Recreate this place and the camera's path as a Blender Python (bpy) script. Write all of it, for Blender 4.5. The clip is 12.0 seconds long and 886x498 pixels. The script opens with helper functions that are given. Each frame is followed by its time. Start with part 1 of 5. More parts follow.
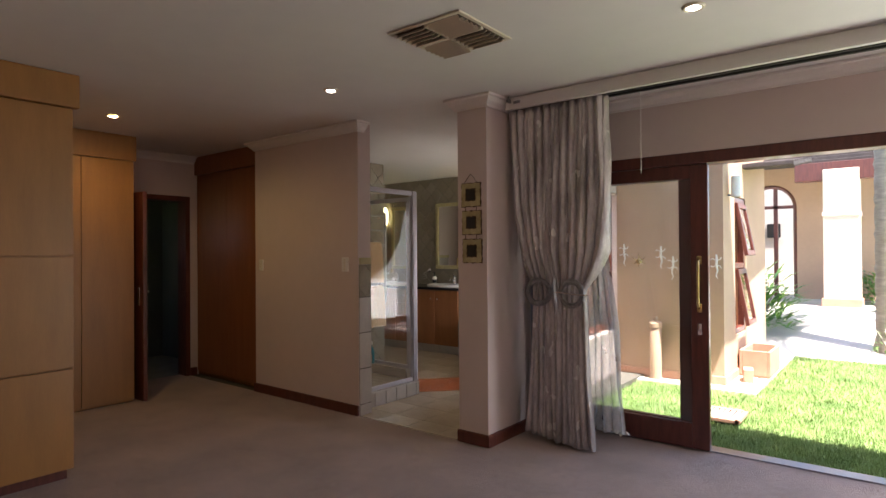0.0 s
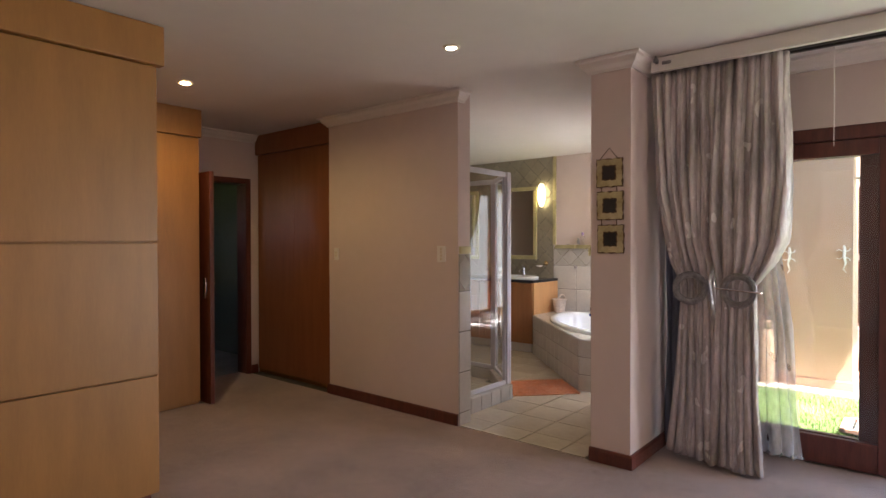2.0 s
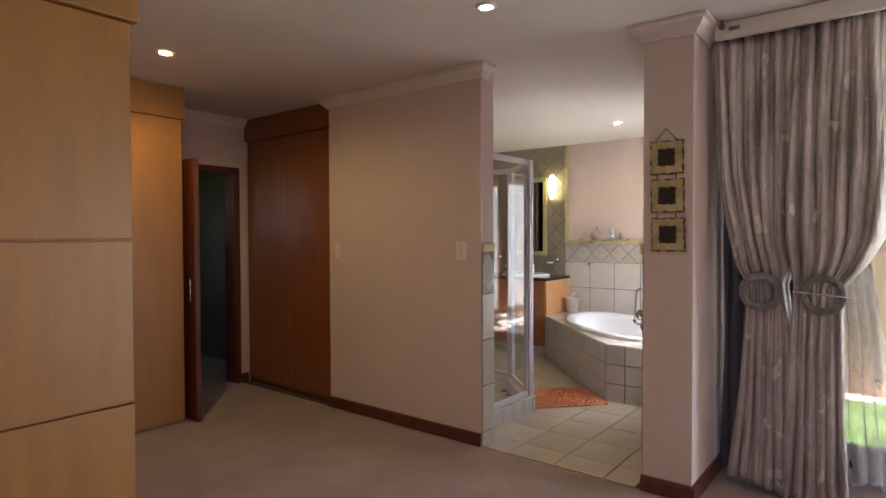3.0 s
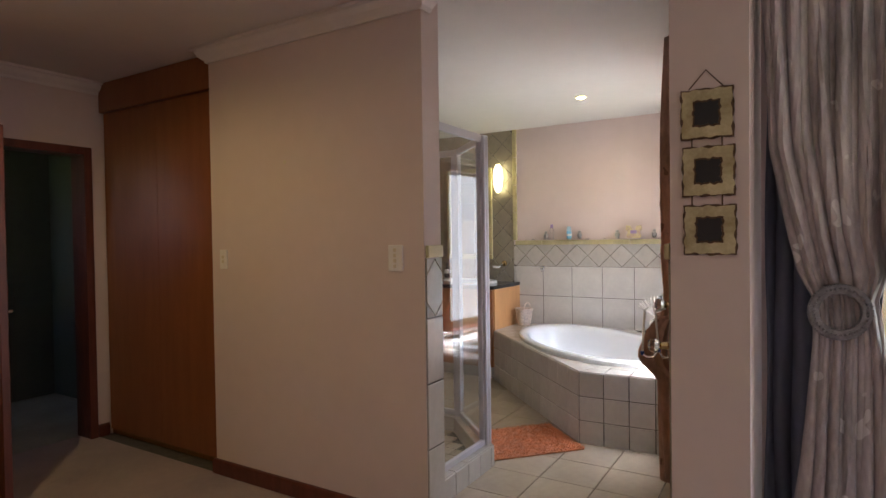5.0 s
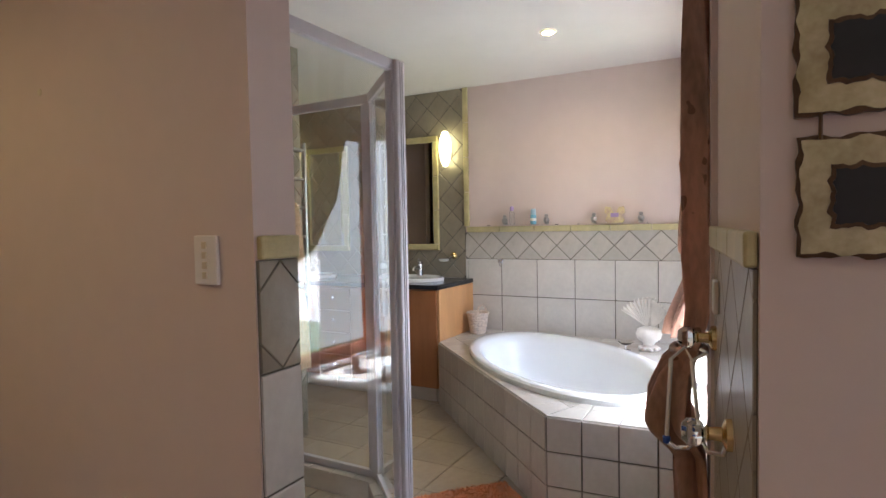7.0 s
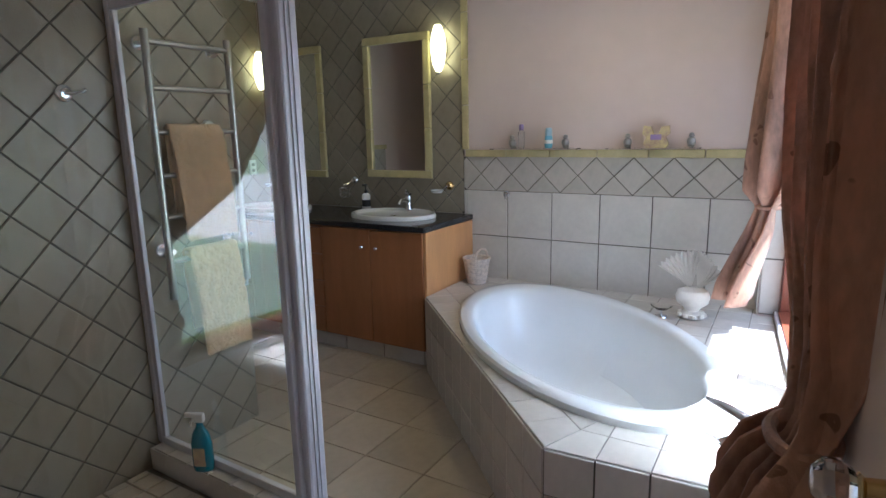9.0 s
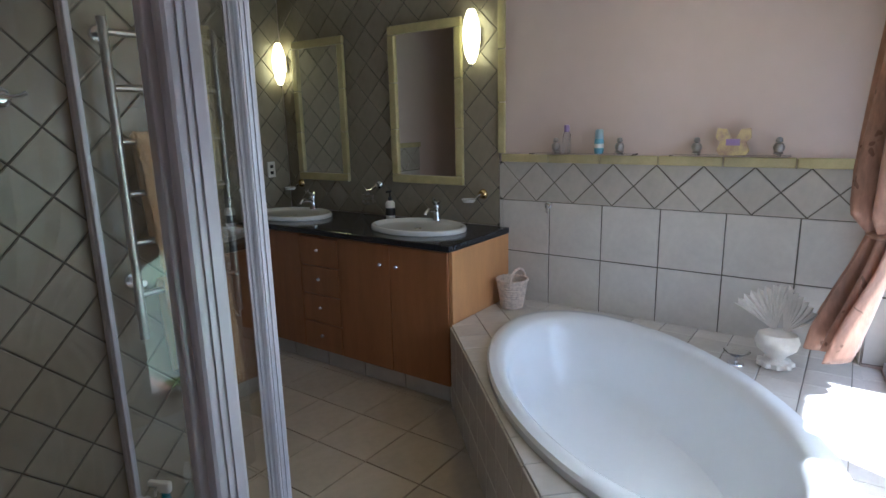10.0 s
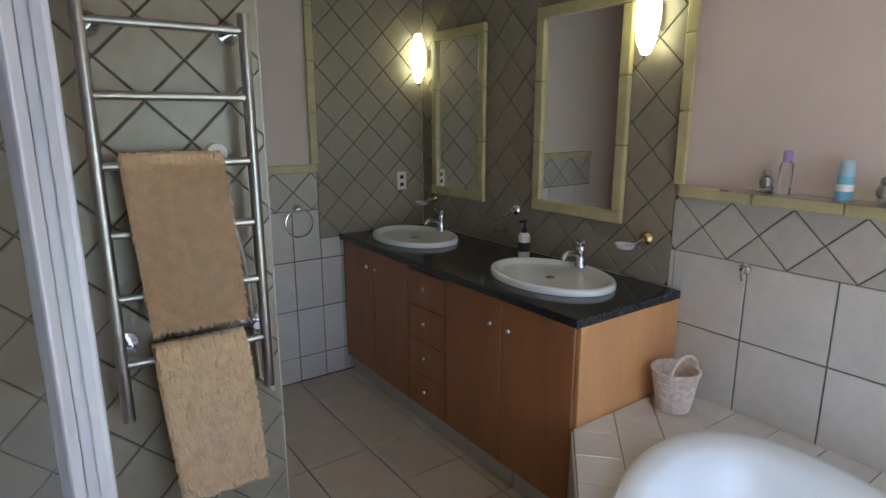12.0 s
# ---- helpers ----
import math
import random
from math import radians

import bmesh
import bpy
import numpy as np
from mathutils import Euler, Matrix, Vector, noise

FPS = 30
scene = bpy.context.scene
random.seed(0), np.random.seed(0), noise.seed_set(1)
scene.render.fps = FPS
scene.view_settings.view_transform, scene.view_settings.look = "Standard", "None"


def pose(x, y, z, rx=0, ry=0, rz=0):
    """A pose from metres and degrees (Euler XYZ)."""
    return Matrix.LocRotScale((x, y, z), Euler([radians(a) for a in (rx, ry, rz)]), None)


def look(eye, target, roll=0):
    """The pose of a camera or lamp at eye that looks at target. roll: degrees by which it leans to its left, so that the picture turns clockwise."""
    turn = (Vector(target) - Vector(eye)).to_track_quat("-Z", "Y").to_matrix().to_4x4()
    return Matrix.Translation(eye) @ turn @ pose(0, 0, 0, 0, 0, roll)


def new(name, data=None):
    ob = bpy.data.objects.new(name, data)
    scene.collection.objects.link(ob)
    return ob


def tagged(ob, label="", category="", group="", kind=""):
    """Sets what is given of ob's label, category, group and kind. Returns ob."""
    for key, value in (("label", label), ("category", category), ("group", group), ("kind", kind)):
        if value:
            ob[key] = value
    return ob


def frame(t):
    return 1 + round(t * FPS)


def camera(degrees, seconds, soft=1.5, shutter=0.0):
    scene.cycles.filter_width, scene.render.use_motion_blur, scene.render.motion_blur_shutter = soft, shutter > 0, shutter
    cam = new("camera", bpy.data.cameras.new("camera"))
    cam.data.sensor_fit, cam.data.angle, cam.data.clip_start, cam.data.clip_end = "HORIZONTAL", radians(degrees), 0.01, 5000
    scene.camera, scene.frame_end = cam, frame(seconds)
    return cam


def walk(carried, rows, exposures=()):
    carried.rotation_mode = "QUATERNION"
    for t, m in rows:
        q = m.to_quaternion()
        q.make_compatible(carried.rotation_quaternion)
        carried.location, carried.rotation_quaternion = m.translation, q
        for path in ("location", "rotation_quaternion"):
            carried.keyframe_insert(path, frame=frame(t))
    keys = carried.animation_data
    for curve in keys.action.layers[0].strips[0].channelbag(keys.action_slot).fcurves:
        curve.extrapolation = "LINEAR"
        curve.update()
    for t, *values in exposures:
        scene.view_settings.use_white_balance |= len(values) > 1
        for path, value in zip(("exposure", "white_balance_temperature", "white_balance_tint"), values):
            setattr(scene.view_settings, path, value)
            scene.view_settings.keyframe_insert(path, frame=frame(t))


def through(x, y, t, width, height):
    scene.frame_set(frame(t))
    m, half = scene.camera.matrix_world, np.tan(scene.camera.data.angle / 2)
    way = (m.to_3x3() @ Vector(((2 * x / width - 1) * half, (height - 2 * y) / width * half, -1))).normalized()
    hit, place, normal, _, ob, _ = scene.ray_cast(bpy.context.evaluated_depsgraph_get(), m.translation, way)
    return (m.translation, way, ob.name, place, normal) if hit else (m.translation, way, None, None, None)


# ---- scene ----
cam = camera(74.7, 12.0)
PATH = [
    (0, (0.35, 0.0, 1.425), (-0.89, 1.568, 1.438), -0.4),
    (0.5, (0.184, 0.012, 1.419), (-1.076, 1.566, 1.43), -0.3),
    (1, (-0.065, 0.015, 1.408), (-1.345, 1.552, 1.412), -0.1),
    (1.5, (-0.352, -0.007, 1.417), (-1.631, 1.531, 1.409), -0.0),
    (2, (-0.623, 0.025, 1.418), (-1.903, 1.562, 1.395), -0.1),
    (2.5, (-0.902, 0.133, 1.417), (-2.166, 1.683, 1.383), -0.2),
    (3, (-1.163, 0.294, 1.431), (-2.402, 1.863, 1.388), -0.2),
    (3.2, (-1.251, 0.366, 1.437), (-2.472, 1.949, 1.392), -0.4),
    (5, (-1.894, 1.236, 1.422), (-2.932, 2.946, 1.383), -0.8),
    (5.5, (-2.02, 1.537, 1.407), (-3.016, 3.271, 1.368), -0.9),
    (6, (-2.145, 1.864, 1.402), (-3.115, 3.612, 1.36), -1.0),
    (6.5, (-2.238, 2.176, 1.397), (-3.191, 3.933, 1.345), -1.2),
    (7, (-2.303, 2.487, 1.407), (-3.245, 4.249, 1.322), -1.1),
    (7.5, (-2.331, 2.75, 1.434), (-3.28, 4.501, 1.257), -1.4),
    (7.7, (-2.36, 2.852, 1.436), (-3.304, 4.6, 1.208), -1.2),
    (9.3, (-2.593, 3.606, 1.525), (-3.631, 5.266, 1.116), -1.2),
    (9.5, (-2.629, 3.709, 1.534), (-3.696, 5.35, 1.124), -1.4),
    (10, (-2.737, 3.954, 1.572), (-3.875, 5.543, 1.146), -1.3),
    (10.5, (-2.842, 4.201, 1.598), (-4.104, 5.691, 1.169), -1.0),
    (11, (-2.945, 4.414, 1.615), (-4.33, 5.79, 1.181), -0.6),
    (11.5, (-3.019, 4.612, 1.637), (-4.512, 5.868, 1.201), -0.3),
    (12, (-3.094, 4.842, 1.654), (-4.686, 5.969, 1.214), -0.1),
]
walk(cam, [(t, look(eye, target, roll)) for t, eye, target, roll in PATH],
     [(0, 2.7, 6200, 14), (1.5, 3.3, 6200, 15), (3, 3.5, 6000, 13), (5, 3.4, 5800, 12), (5.5, 3.6, 5700, 11), (7.5, 3.4, 5400, 9), (9.5, 2.75, 5000, 6), (10.5, 2.55, 5000, 6), (11.2, 2.6, 5000, 6), (12, 2.95, 5150, 7)])

# ---- world and sun ----
world = bpy.data.worlds.new("sky")
scene.world = world
world.use_nodes = True
wn = world.node_tree.nodes
sky = wn.new("ShaderNodeTexSky")
sky.sky_type, sky.sun_disc = "NISHITA", False
sky.sun_elevation, sky.sun_rotation = radians(67), radians(115)
world.node_tree.links.new(sky.outputs[0], wn["Background"].inputs[0])
wn["Background"].inputs[1].default_value = 0.085
sun = new("sun", bpy.data.lights.new("sun", "SUN"))
sun.data.energy, sun.data.angle, sun.data.color = 3.6, radians(0.6), (1.0, 0.94, 0.86)
sun.matrix_world = look((math.sin(radians(115)) * 3.91, math.cos(radians(115)) * 3.91, 9.2), (0, 0, 0))
# the sky's light in the bath window
wl_ = new("bath_window_light", bpy.data.lights.new("bath_window_light", "AREA"))
wl_.data.shape, wl_.data.size, wl_.data.size_y = "RECTANGLE", 2.0, 1.45
wl_.data.energy, wl_.data.color = 2.5, (0.97, 0.98, 1.0)
wl_.matrix_world = pose(-2.34, 3.53, 0, 0, 0, 5.03) @ pose(0.27, 2.33, 1.32, 90, 0, 90)

# the sky's light in the open half of the patio door
pl_ = new("patio_door_light", bpy.data.lights.new("patio_door_light", "AREA"))
pl_.data.shape, pl_.data.size, pl_.data.size_y = "RECTANGLE", 2.0, 2.0
pl_.data.energy, pl_.data.color = 11.0, (1.0, 0.98, 0.96)
pl_.matrix_world = pose(1.5, 4.42, 1.03, -90, 0, 0)

CEIL = 2.58


# ---- materials ----
def material(name, color, rough=0.6, metal=0.0, vary=0.12, scale=6.0, bump=0.0, bump_scale=80.0, stretch=(1, 1, 1), spec=0.5, coat=0.0, island=0.0, sheen=0.0, color2=None):
    m = bpy.data.materials.new(name)
    m.use_nodes = True
    nt = m.node_tree
    b = nt.nodes["Principled BSDF"]
    b.inputs["Roughness"].default_value, b.inputs["Metallic"].default_value = rough, metal
    b.inputs["Specular IOR Level"].default_value = spec
    b.inputs["Coat Weight"].default_value = coat
    b.inputs["Sheen Weight"].default_value = sheen
    tc = nt.nodes.new("ShaderNodeTexCoord")
    mp = nt.nodes.new("ShaderNodeMapping")
    mp.inputs["Scale"].default_value = stretch
    nt.links.new(tc.outputs["Object"], mp.inputs[0])
    n1 = nt.nodes.new("ShaderNodeTexNoise")
    n1.inputs["Scale"].default_value, n1.inputs["Detail"].default_value = scale, 5
    n2 = nt.nodes.new("ShaderNodeTexNoise")
    n2.inputs["Scale"].default_value, n2.inputs["Detail"].default_value = scale * 9, 3
    for n in (n1, n2):
        nt.links.new(mp.outputs[0], n.inputs["Vector"])
    add = nt.nodes.new("ShaderNodeMath")
    add.operation = "MULTIPLY_ADD"
    add.inputs[1].default_value = 0.4
    nt.links.new(n2.outputs[0], add.inputs[0])
    nt.links.new(n1.outputs[0], add.inputs[2])
    ramp = nt.nodes.new("ShaderNodeMapRange")
    ramp.inputs[1].default_value, ramp.inputs[2].default_value = 0.45, 0.95
    nt.links.new(add.outputs[0], ramp.inputs[0])
    mix = nt.nodes.new("ShaderNodeMix")
    mix.data_type = "RGBA"
    c2 = color2 or [min(1, c * (1 + vary)) for c in color]
    mix.inputs[6].default_value = (*[c * (1 - vary) for c in color], 1)
    mix.inputs[7].default_value = (*c2, 1)
    nt.links.new(ramp.outputs[0], mix.inputs[0])
    last = mix.outputs[2]
    if island:
        info = nt.nodes.new("ShaderNodeObjectInfo")
        hsv = nt.nodes.new("ShaderNodeHueSaturation")
        r2 = nt.nodes.new("ShaderNodeMapRange")
        r2.inputs[3].default_value, r2.inputs[4].default_value = 1 - island, 1 + island
        nt.links.new(info.outputs["Random"], r2.inputs[0])
        nt.links.new(r2.outputs[0], hsv.inputs["Value"])
        nt.links.new(last, hsv.inputs["Color"])
        last = hsv.outputs[0]
    nt.links.new(last, b.inputs["Base Color"])
    if bump:
        n3 = nt.nodes.new("ShaderNodeTexNoise")
        n3.inputs["Scale"].default_value, n3.inputs["Detail"].default_value = bump_scale, 4
        nt.links.new(mp.outputs[0], n3.inputs["Vector"])
        bn = nt.nodes.new("ShaderNodeBump")
        bn.inputs["Strength"].default_value, bn.inputs["Distance"].default_value = bump, 0.01
        nt.links.new(n3.outputs[0], bn.inputs["Height"])
        nt.links.new(bn.outputs[0], b.inputs["Normal"])
    return m


def glass_material(name, tint=(0.97, 0.99, 0.98), rough=0.0, ior=1.45):
    m = bpy.data.materials.new(name)
    m.use_nodes = True
    b = m.node_tree.nodes["Principled BSDF"]
    b.inputs["Base Color"].default_value = (*tint, 1)
    b.inputs["Transmission Weight"].default_value = 1
    b.inputs["Roughness"].default_value, b.inputs["IOR"].default_value = rough, ior
    return m


def glow_material(name, color, strength):
    m = bpy.data.materials.new(name)
    m.use_nodes = True
    b = m.node_tree.nodes["Principled BSDF"]
    b.inputs["Base Color"].default_value = (*color, 1)
    b.inputs["Emission Color"].default_value = (*color, 1)
    b.inputs["Emission Strength"].default_value = strength
    return m


def fabric_material(name, color, color2, rough=0.4, ring_scale=0.0, sheen=0.3, alpha=1.0, through=0.0, metal=0.0):
    """Woven satin with pale swirling motifs."""
    m = material(name, color, rough, metal, 0.4, 7, 0.25, 300, (1, 1, 0.35), sheen=sheen)
    nt = m.node_tree
    b = nt.nodes["Principled BSDF"]
    if ring_scale:
        src = b.inputs["Base Color"].links[0].from_socket
        tc = nt.nodes.new("ShaderNodeTexCoord")
        v = nt.nodes.new("ShaderNodeTexVoronoi")
        v.inputs["Scale"].default_value = ring_scale
        # motifs drawn out along the cloth and bent at random
        bend = nt.nodes.new("ShaderNodeTexNoise")
        bend.inputs["Scale"].default_value = ring_scale * 0.8
        nt.links.new(tc.outputs["Object"], bend.inputs["Vector"])
        warp = nt.nodes.new("ShaderNodeVectorMath")
        warp.operation = "MULTIPLY_ADD"
        warp.inputs[1].default_value = (1.6 / ring_scale,) * 3
        squeeze = nt.nodes.new("ShaderNodeVectorMath")
        squeeze.operation = "MULTIPLY"
        squeeze.inputs[1].default_value = (1, 1, 0.6)
        nt.links.new(tc.outputs["Object"], squeeze.inputs[0])
        nt.links.new(bend.outputs["Color"], warp.inputs[0])
        nt.links.new(squeeze.outputs[0], warp.inputs[2])
        nt.links.new(warp.outputs[0], v.inputs["Vector"])
        wv = nt.nodes.new("ShaderNodeMath")
        wv.operation = "MULTIPLY"
        wv.inputs[1].default_value = 17
        nt.links.new(v.outputs["Distance"], wv.inputs[0])
        sn = nt.nodes.new("ShaderNodeMath")
        sn.operation = "SINE"
        nt.links.new(wv.outputs[0], sn.inputs[0])
        near = nt.nodes.new("ShaderNodeMapRange")
        near.inputs[1].default_value, near.inputs[2].default_value, near.inputs[3].default_value, near.inputs[4].default_value = 0.28, 0.36, 1, 0
        nt.links.new(v.outputs["Distance"], near.inputs[0])
        gt = nt.nodes.new("ShaderNodeMapRange")
        gt.inputs[1].default_value, gt.inputs[2].default_value = 0.2, 0.6
        nt.links.new(sn.outputs[0], gt.inputs[0])
        mul = nt.nodes.new("ShaderNodeMath")
        mul.operation = "MULTIPLY"
        nt.links.new(gt.outputs[0], mul.inputs[0])
        nt.links.new(near.outputs[0], mul.inputs[1])
        half = nt.nodes.new("ShaderNodeMath")
        half.operation = "MULTIPLY"
        half.inputs[1].default_value = 0.7
        nt.links.new(mul.outputs[0], half.inputs[0])
        mx = nt.nodes.new("ShaderNodeMix")
        mx.data_type = "RGBA"
        mx.inputs[7].default_value = (*color2, 1)
        nt.links.new(half.outputs[0], mx.inputs[0])
        nt.links.new(src, mx.inputs[6])
        nt.links.new(mx.outputs[2], b.inputs["Base Color"])
    b.inputs["Alpha"].default_value = alpha
    if through:
        tr = nt.nodes.new("ShaderNodeBsdfTranslucent")
        nt.links.new(b.inputs["Base Color"].links[0].from_socket, tr.inputs[0])
        ms = nt.nodes.new("ShaderNodeMixShader")
        ms.inputs[0].default_value = through
        out = nt.nodes["Material Output"]
        nt.links.new(b.outputs[0], ms.inputs[1])
        nt.links.new(tr.outputs[0], ms.inputs[2])
        nt.links.new(ms.outputs[0], out.inputs[0])
    return m


PAINT = material("pink_beige_paint", (0.67, 0.55, 0.50), 0.75, 0, 0.04, 1.2, 0.05, 160)
CEILING = material("white_ceiling_paint", (0.74, 0.70, 0.66), 0.7, 0, 0.04, 0.8, 0.04, 140)
CORNICE = material("white_plaster", (0.76, 0.70, 0.65), 0.6, 0, 0.04, 3)
CARPET = material("mauve_brown_carpet", (0.45, 0.32, 0.27), 1.0, 0, 0.22, 2.2, 0.9, 420, sheen=0.3)
MAHOGANY = material("mahogany", (0.11, 0.028, 0.018), 0.35, 0, 0.3, 4, 0.1, 60, (8, 8, 1), coat=0.2)
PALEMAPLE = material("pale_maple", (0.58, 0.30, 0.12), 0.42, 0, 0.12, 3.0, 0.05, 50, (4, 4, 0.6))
MAPLE = material("orange_maple", (0.32, 0.142, 0.032), 0.42, 0, 0.12, 3.0, 0.05, 50, (4, 4, 0.6))
CHERRY = material("cherry_veneer", (0.35, 0.142, 0.052), 0.4, 0, 0.14, 3.0, 0.05, 50, (5, 5, 0.6))
DARKCHERRY = material("dark_cherry_veneer", (0.27, 0.095, 0.036), 0.4, 0, 0.14, 3.0, 0.05, 50, (5, 5, 0.6))
REDWOOD = material("red_brown_wood", (0.20, 0.055, 0.028), 0.4, 0, 0.25, 4, 0.08, 60, (6, 6, 1))
TILE = material("stone_beige_tile", (0.30, 0.258, 0.19), 0.28, 0, 0.14, 4.0, 0.12, 25, island=0.06)
BANDTILE = material("pale_stone_tile", (0.50, 0.455, 0.395), 0.26, 0, 0.12, 4.0, 0.1, 25, island=0.05)
FTILE = material("cream_floor_tile", (0.54, 0.46, 0.36), 0.25, 0, 0.12, 3.0, 0.1, 20, island=0.05)
WTILE = material("pale_wall_tile", (0.60, 0.56, 0.51), 0.22, 0, 0.1, 4.0, 0.08, 25, island=0.04)
GROUT = material("dark_grout", (0.115, 0.10, 0.08), 0.9, 0, 0.25, 20)
OLIVE = material("olive_trim_tile", (0.50, 0.43, 0.22), 0.3, 0, 0.15, 12, 0.05, 60)
GRANITE = material("black_granite", (0.012, 0.012, 0.015), 0.12, 0, 0.8, 90, color2=(0.05, 0.05, 0.06))
CERAMIC = material("white_ceramic", (0.80, 0.79, 0.77), 0.12, 0, 0.02, 3, coat=0.4)
ACRYLIC = material("white_acrylic", (0.82, 0.83, 0.84), 0.18, 0, 0.02, 3, coat=0.3)
CHROME = material("chrome", (0.75, 0.75, 0.77), 0.12, 1.0, 0.05, 9)
STEEL = material("brushed_steel", (0.42, 0.40, 0.38), 0.3, 1.0, 0.1, 40, stretch=(1, 1, 6))
BRASS = material("brass", (0.65, 0.48, 0.22), 0.25, 1.0, 0.12, 20)
ALU = material("white_aluminium", (0.62, 0.60, 0.64), 0.35, 0.15, 0.05, 6)
MIRROR = material("mirror", (0.88, 0.89, 0.88), 0.015, 1.0, 0.0, 1)
GLASS = glass_material("clear_glass")
WHITE = material("white_plastic", (0.78, 0.74, 0.69), 0.4, 0, 0.04, 5)
BLACK = material("black_plastic", (0.015, 0.014, 0.014), 0.4, 0, 0.2, 8)
CURTAIN = fabric_material("silver_grey_satin", (0.50, 0.445, 0.43), (0.86, 0.83, 0.80), 0.27, 7.5, metal=0.2)
LINING = material("blue_grey_lining", (0.15, 0.155, 0.20), 0.8, 0, 0.1, 4)
SHEER = fabric_material("white_sheer_voile", (0.85, 0.86, 0.88), (0.2, 0.2, 0.22), 0.6, 5.0, 0.1, 0.4)
SATIN = fabric_material("copper_satin", (0.54, 0.31, 0.215), (0.16, 0.07, 0.04), 0.32, 13.0, 0.3, 1.0, 0.4)
TOWEL = material("apricot_towel", (0.92, 0.61, 0.33), 1.0, 0, 0.14, 30, 1.0, 250, sheen=0.4)
MAT = material("orange_bath_mat", (0.78, 0.28, 0.10), 1.0, 0, 0.2, 18, 1.0, 200, sheen=0.4)
WICKER = material("white_wicker", (0.62, 0.52, 0.44), 0.7, 0, 0.25, 60, 0.4, 120)
SHELL = material("white_shell", (0.78, 0.74, 0.68), 0.5, 0, 0.1, 14, 0.2, 60)
PEWTER = material("pewter", (0.24, 0.23, 0.23), 0.42, 0.75, 0.35, 40, 0.6, 120)
CREAMGLASS = material("gilded_cream_glass", (0.42, 0.33, 0.15), 0.16, 0, 0.25, 8, color2=(0.62, 0.54, 0.32), coat=0.5)
BURNT = material("burnt_brown_edge", (0.09, 0.045, 0.015), 0.35, 0.2, 0.4, 40)
PEACH = material("peach_plaster", (0.46, 0.305, 0.20), 0.85, 0, 0.06, 1.5, 0.15, 90)
COLUMNP = material("cream_plaster", (0.68, 0.53, 0.41), 0.85, 0, 0.06, 1.5, 0.15, 90)
PAVING = material("pale_paving", (0.60, 0.53, 0.46), 0.85, 0, 0.1, 3, 0.2, 60)
SOIL = material("lawn_soil", (0.14, 0.20, 0.05), 1.0, 0, 0.35, 5, 0.6, 120)
GRASS = material("lawn_grass", (0.20, 0.33, 0.08), 0.6, 0, 0.3, 3, color2=(0.40, 0.52, 0.18))
LEAF = material("green_leaf", (0.08, 0.20, 0.03), 0.5, 0, 0.3, 6, color2=(0.16, 0.30, 0.05))
BARK = material("grey_palm_bark", (0.28, 0.23, 0.19), 0.9, 0, 0.25, 6, 0.6, 40, (1, 1, 5))
ROOF = material("dark_roof_thatch", (0.06, 0.045, 0.04), 0.9, 0, 0.3, 6, 0.6, 60, (1, 8, 1))
TERRACOTTA = material("terracotta", (0.48, 0.26, 0.17), 0.8, 0, 0.12, 8)
# grey green darkened to stand for the dimness of the next room
DARK = material("dim_room_shade", (0.14, 0.14, 0.105), 0.8, 0, 0.1, 2)
VENTBACK = material("vent_shadow_box", (0.10, 0.07, 0.045), 0.9, 0, 0.1, 6)
CREAM = material("cream_plastic", (0.66, 0.58, 0.44), 0.45, 0, 0.06, 8)
BLUE = material("blue_liquid", (0.02, 0.22, 0.30), 0.2, 0, 0.1, 6, coat=0.5)
BLUEP = material("blue_plastic", (0.03, 0.08, 0.35), 0.35, 0, 0.1, 6)
PASTEL = material("pastel_printed_card", (0.72, 0.42, 0.40), 0.5, 0, 0.5, 25, color2=(0.75, 0.66, 0.3))
LILAC = material("lilac_plastic", (0.32, 0.22, 0.42), 0.35, 0, 0.1, 6)
SKYBLUE = material("sky_blue_can", (0.18, 0.42, 0.55), 0.3, 0, 0.15, 30)
PALEBLUE = material("pale_blue_plastic", (0.36, 0.50, 0.58), 0.3, 0, 0.1, 12)
GLOW = glow_material("lit_opal_glass", (1.0, 0.87, 0.42), 0.95)
BULB = glow_material("lit_halogen", (1.0, 0.74, 0.30), 40.0)
BULBW = glow_material("lit_white_bulb", (1.0, 0.93, 0.82), 3.0)


# ---- mesh helpers ----
def finish(name, bm, mat, parent=None, label="", smooth=False):
    bmesh.ops.recalc_face_normals(bm, faces=bm.faces)
    me = bpy.data.meshes.new(name)
    bm.to_mesh(me)
    bm.free()
    if mat:
        me.materials.append(mat)
    if smooth:
        me.polygons.foreach_set("use_smooth", [True] * len(me.polygons))
        me.set_sharp_from_angle(angle=radians(40))
    ob = new(name, me)
    if parent:
        ob.parent = parent
    if label:
        ob["label"] = label
    return ob


def part(name, bm, mat, parent, label="", smooth=False):
    return finish(name, bm, mat, parent, label, smooth)


def thing(name, m=None, label="", category="", group="", kind=""):
    ob = new(name)
    ob.empty_display_size = 0.1
    if m is not None:
        ob.matrix_basis = m
    return tagged(ob, label, category, group, kind)


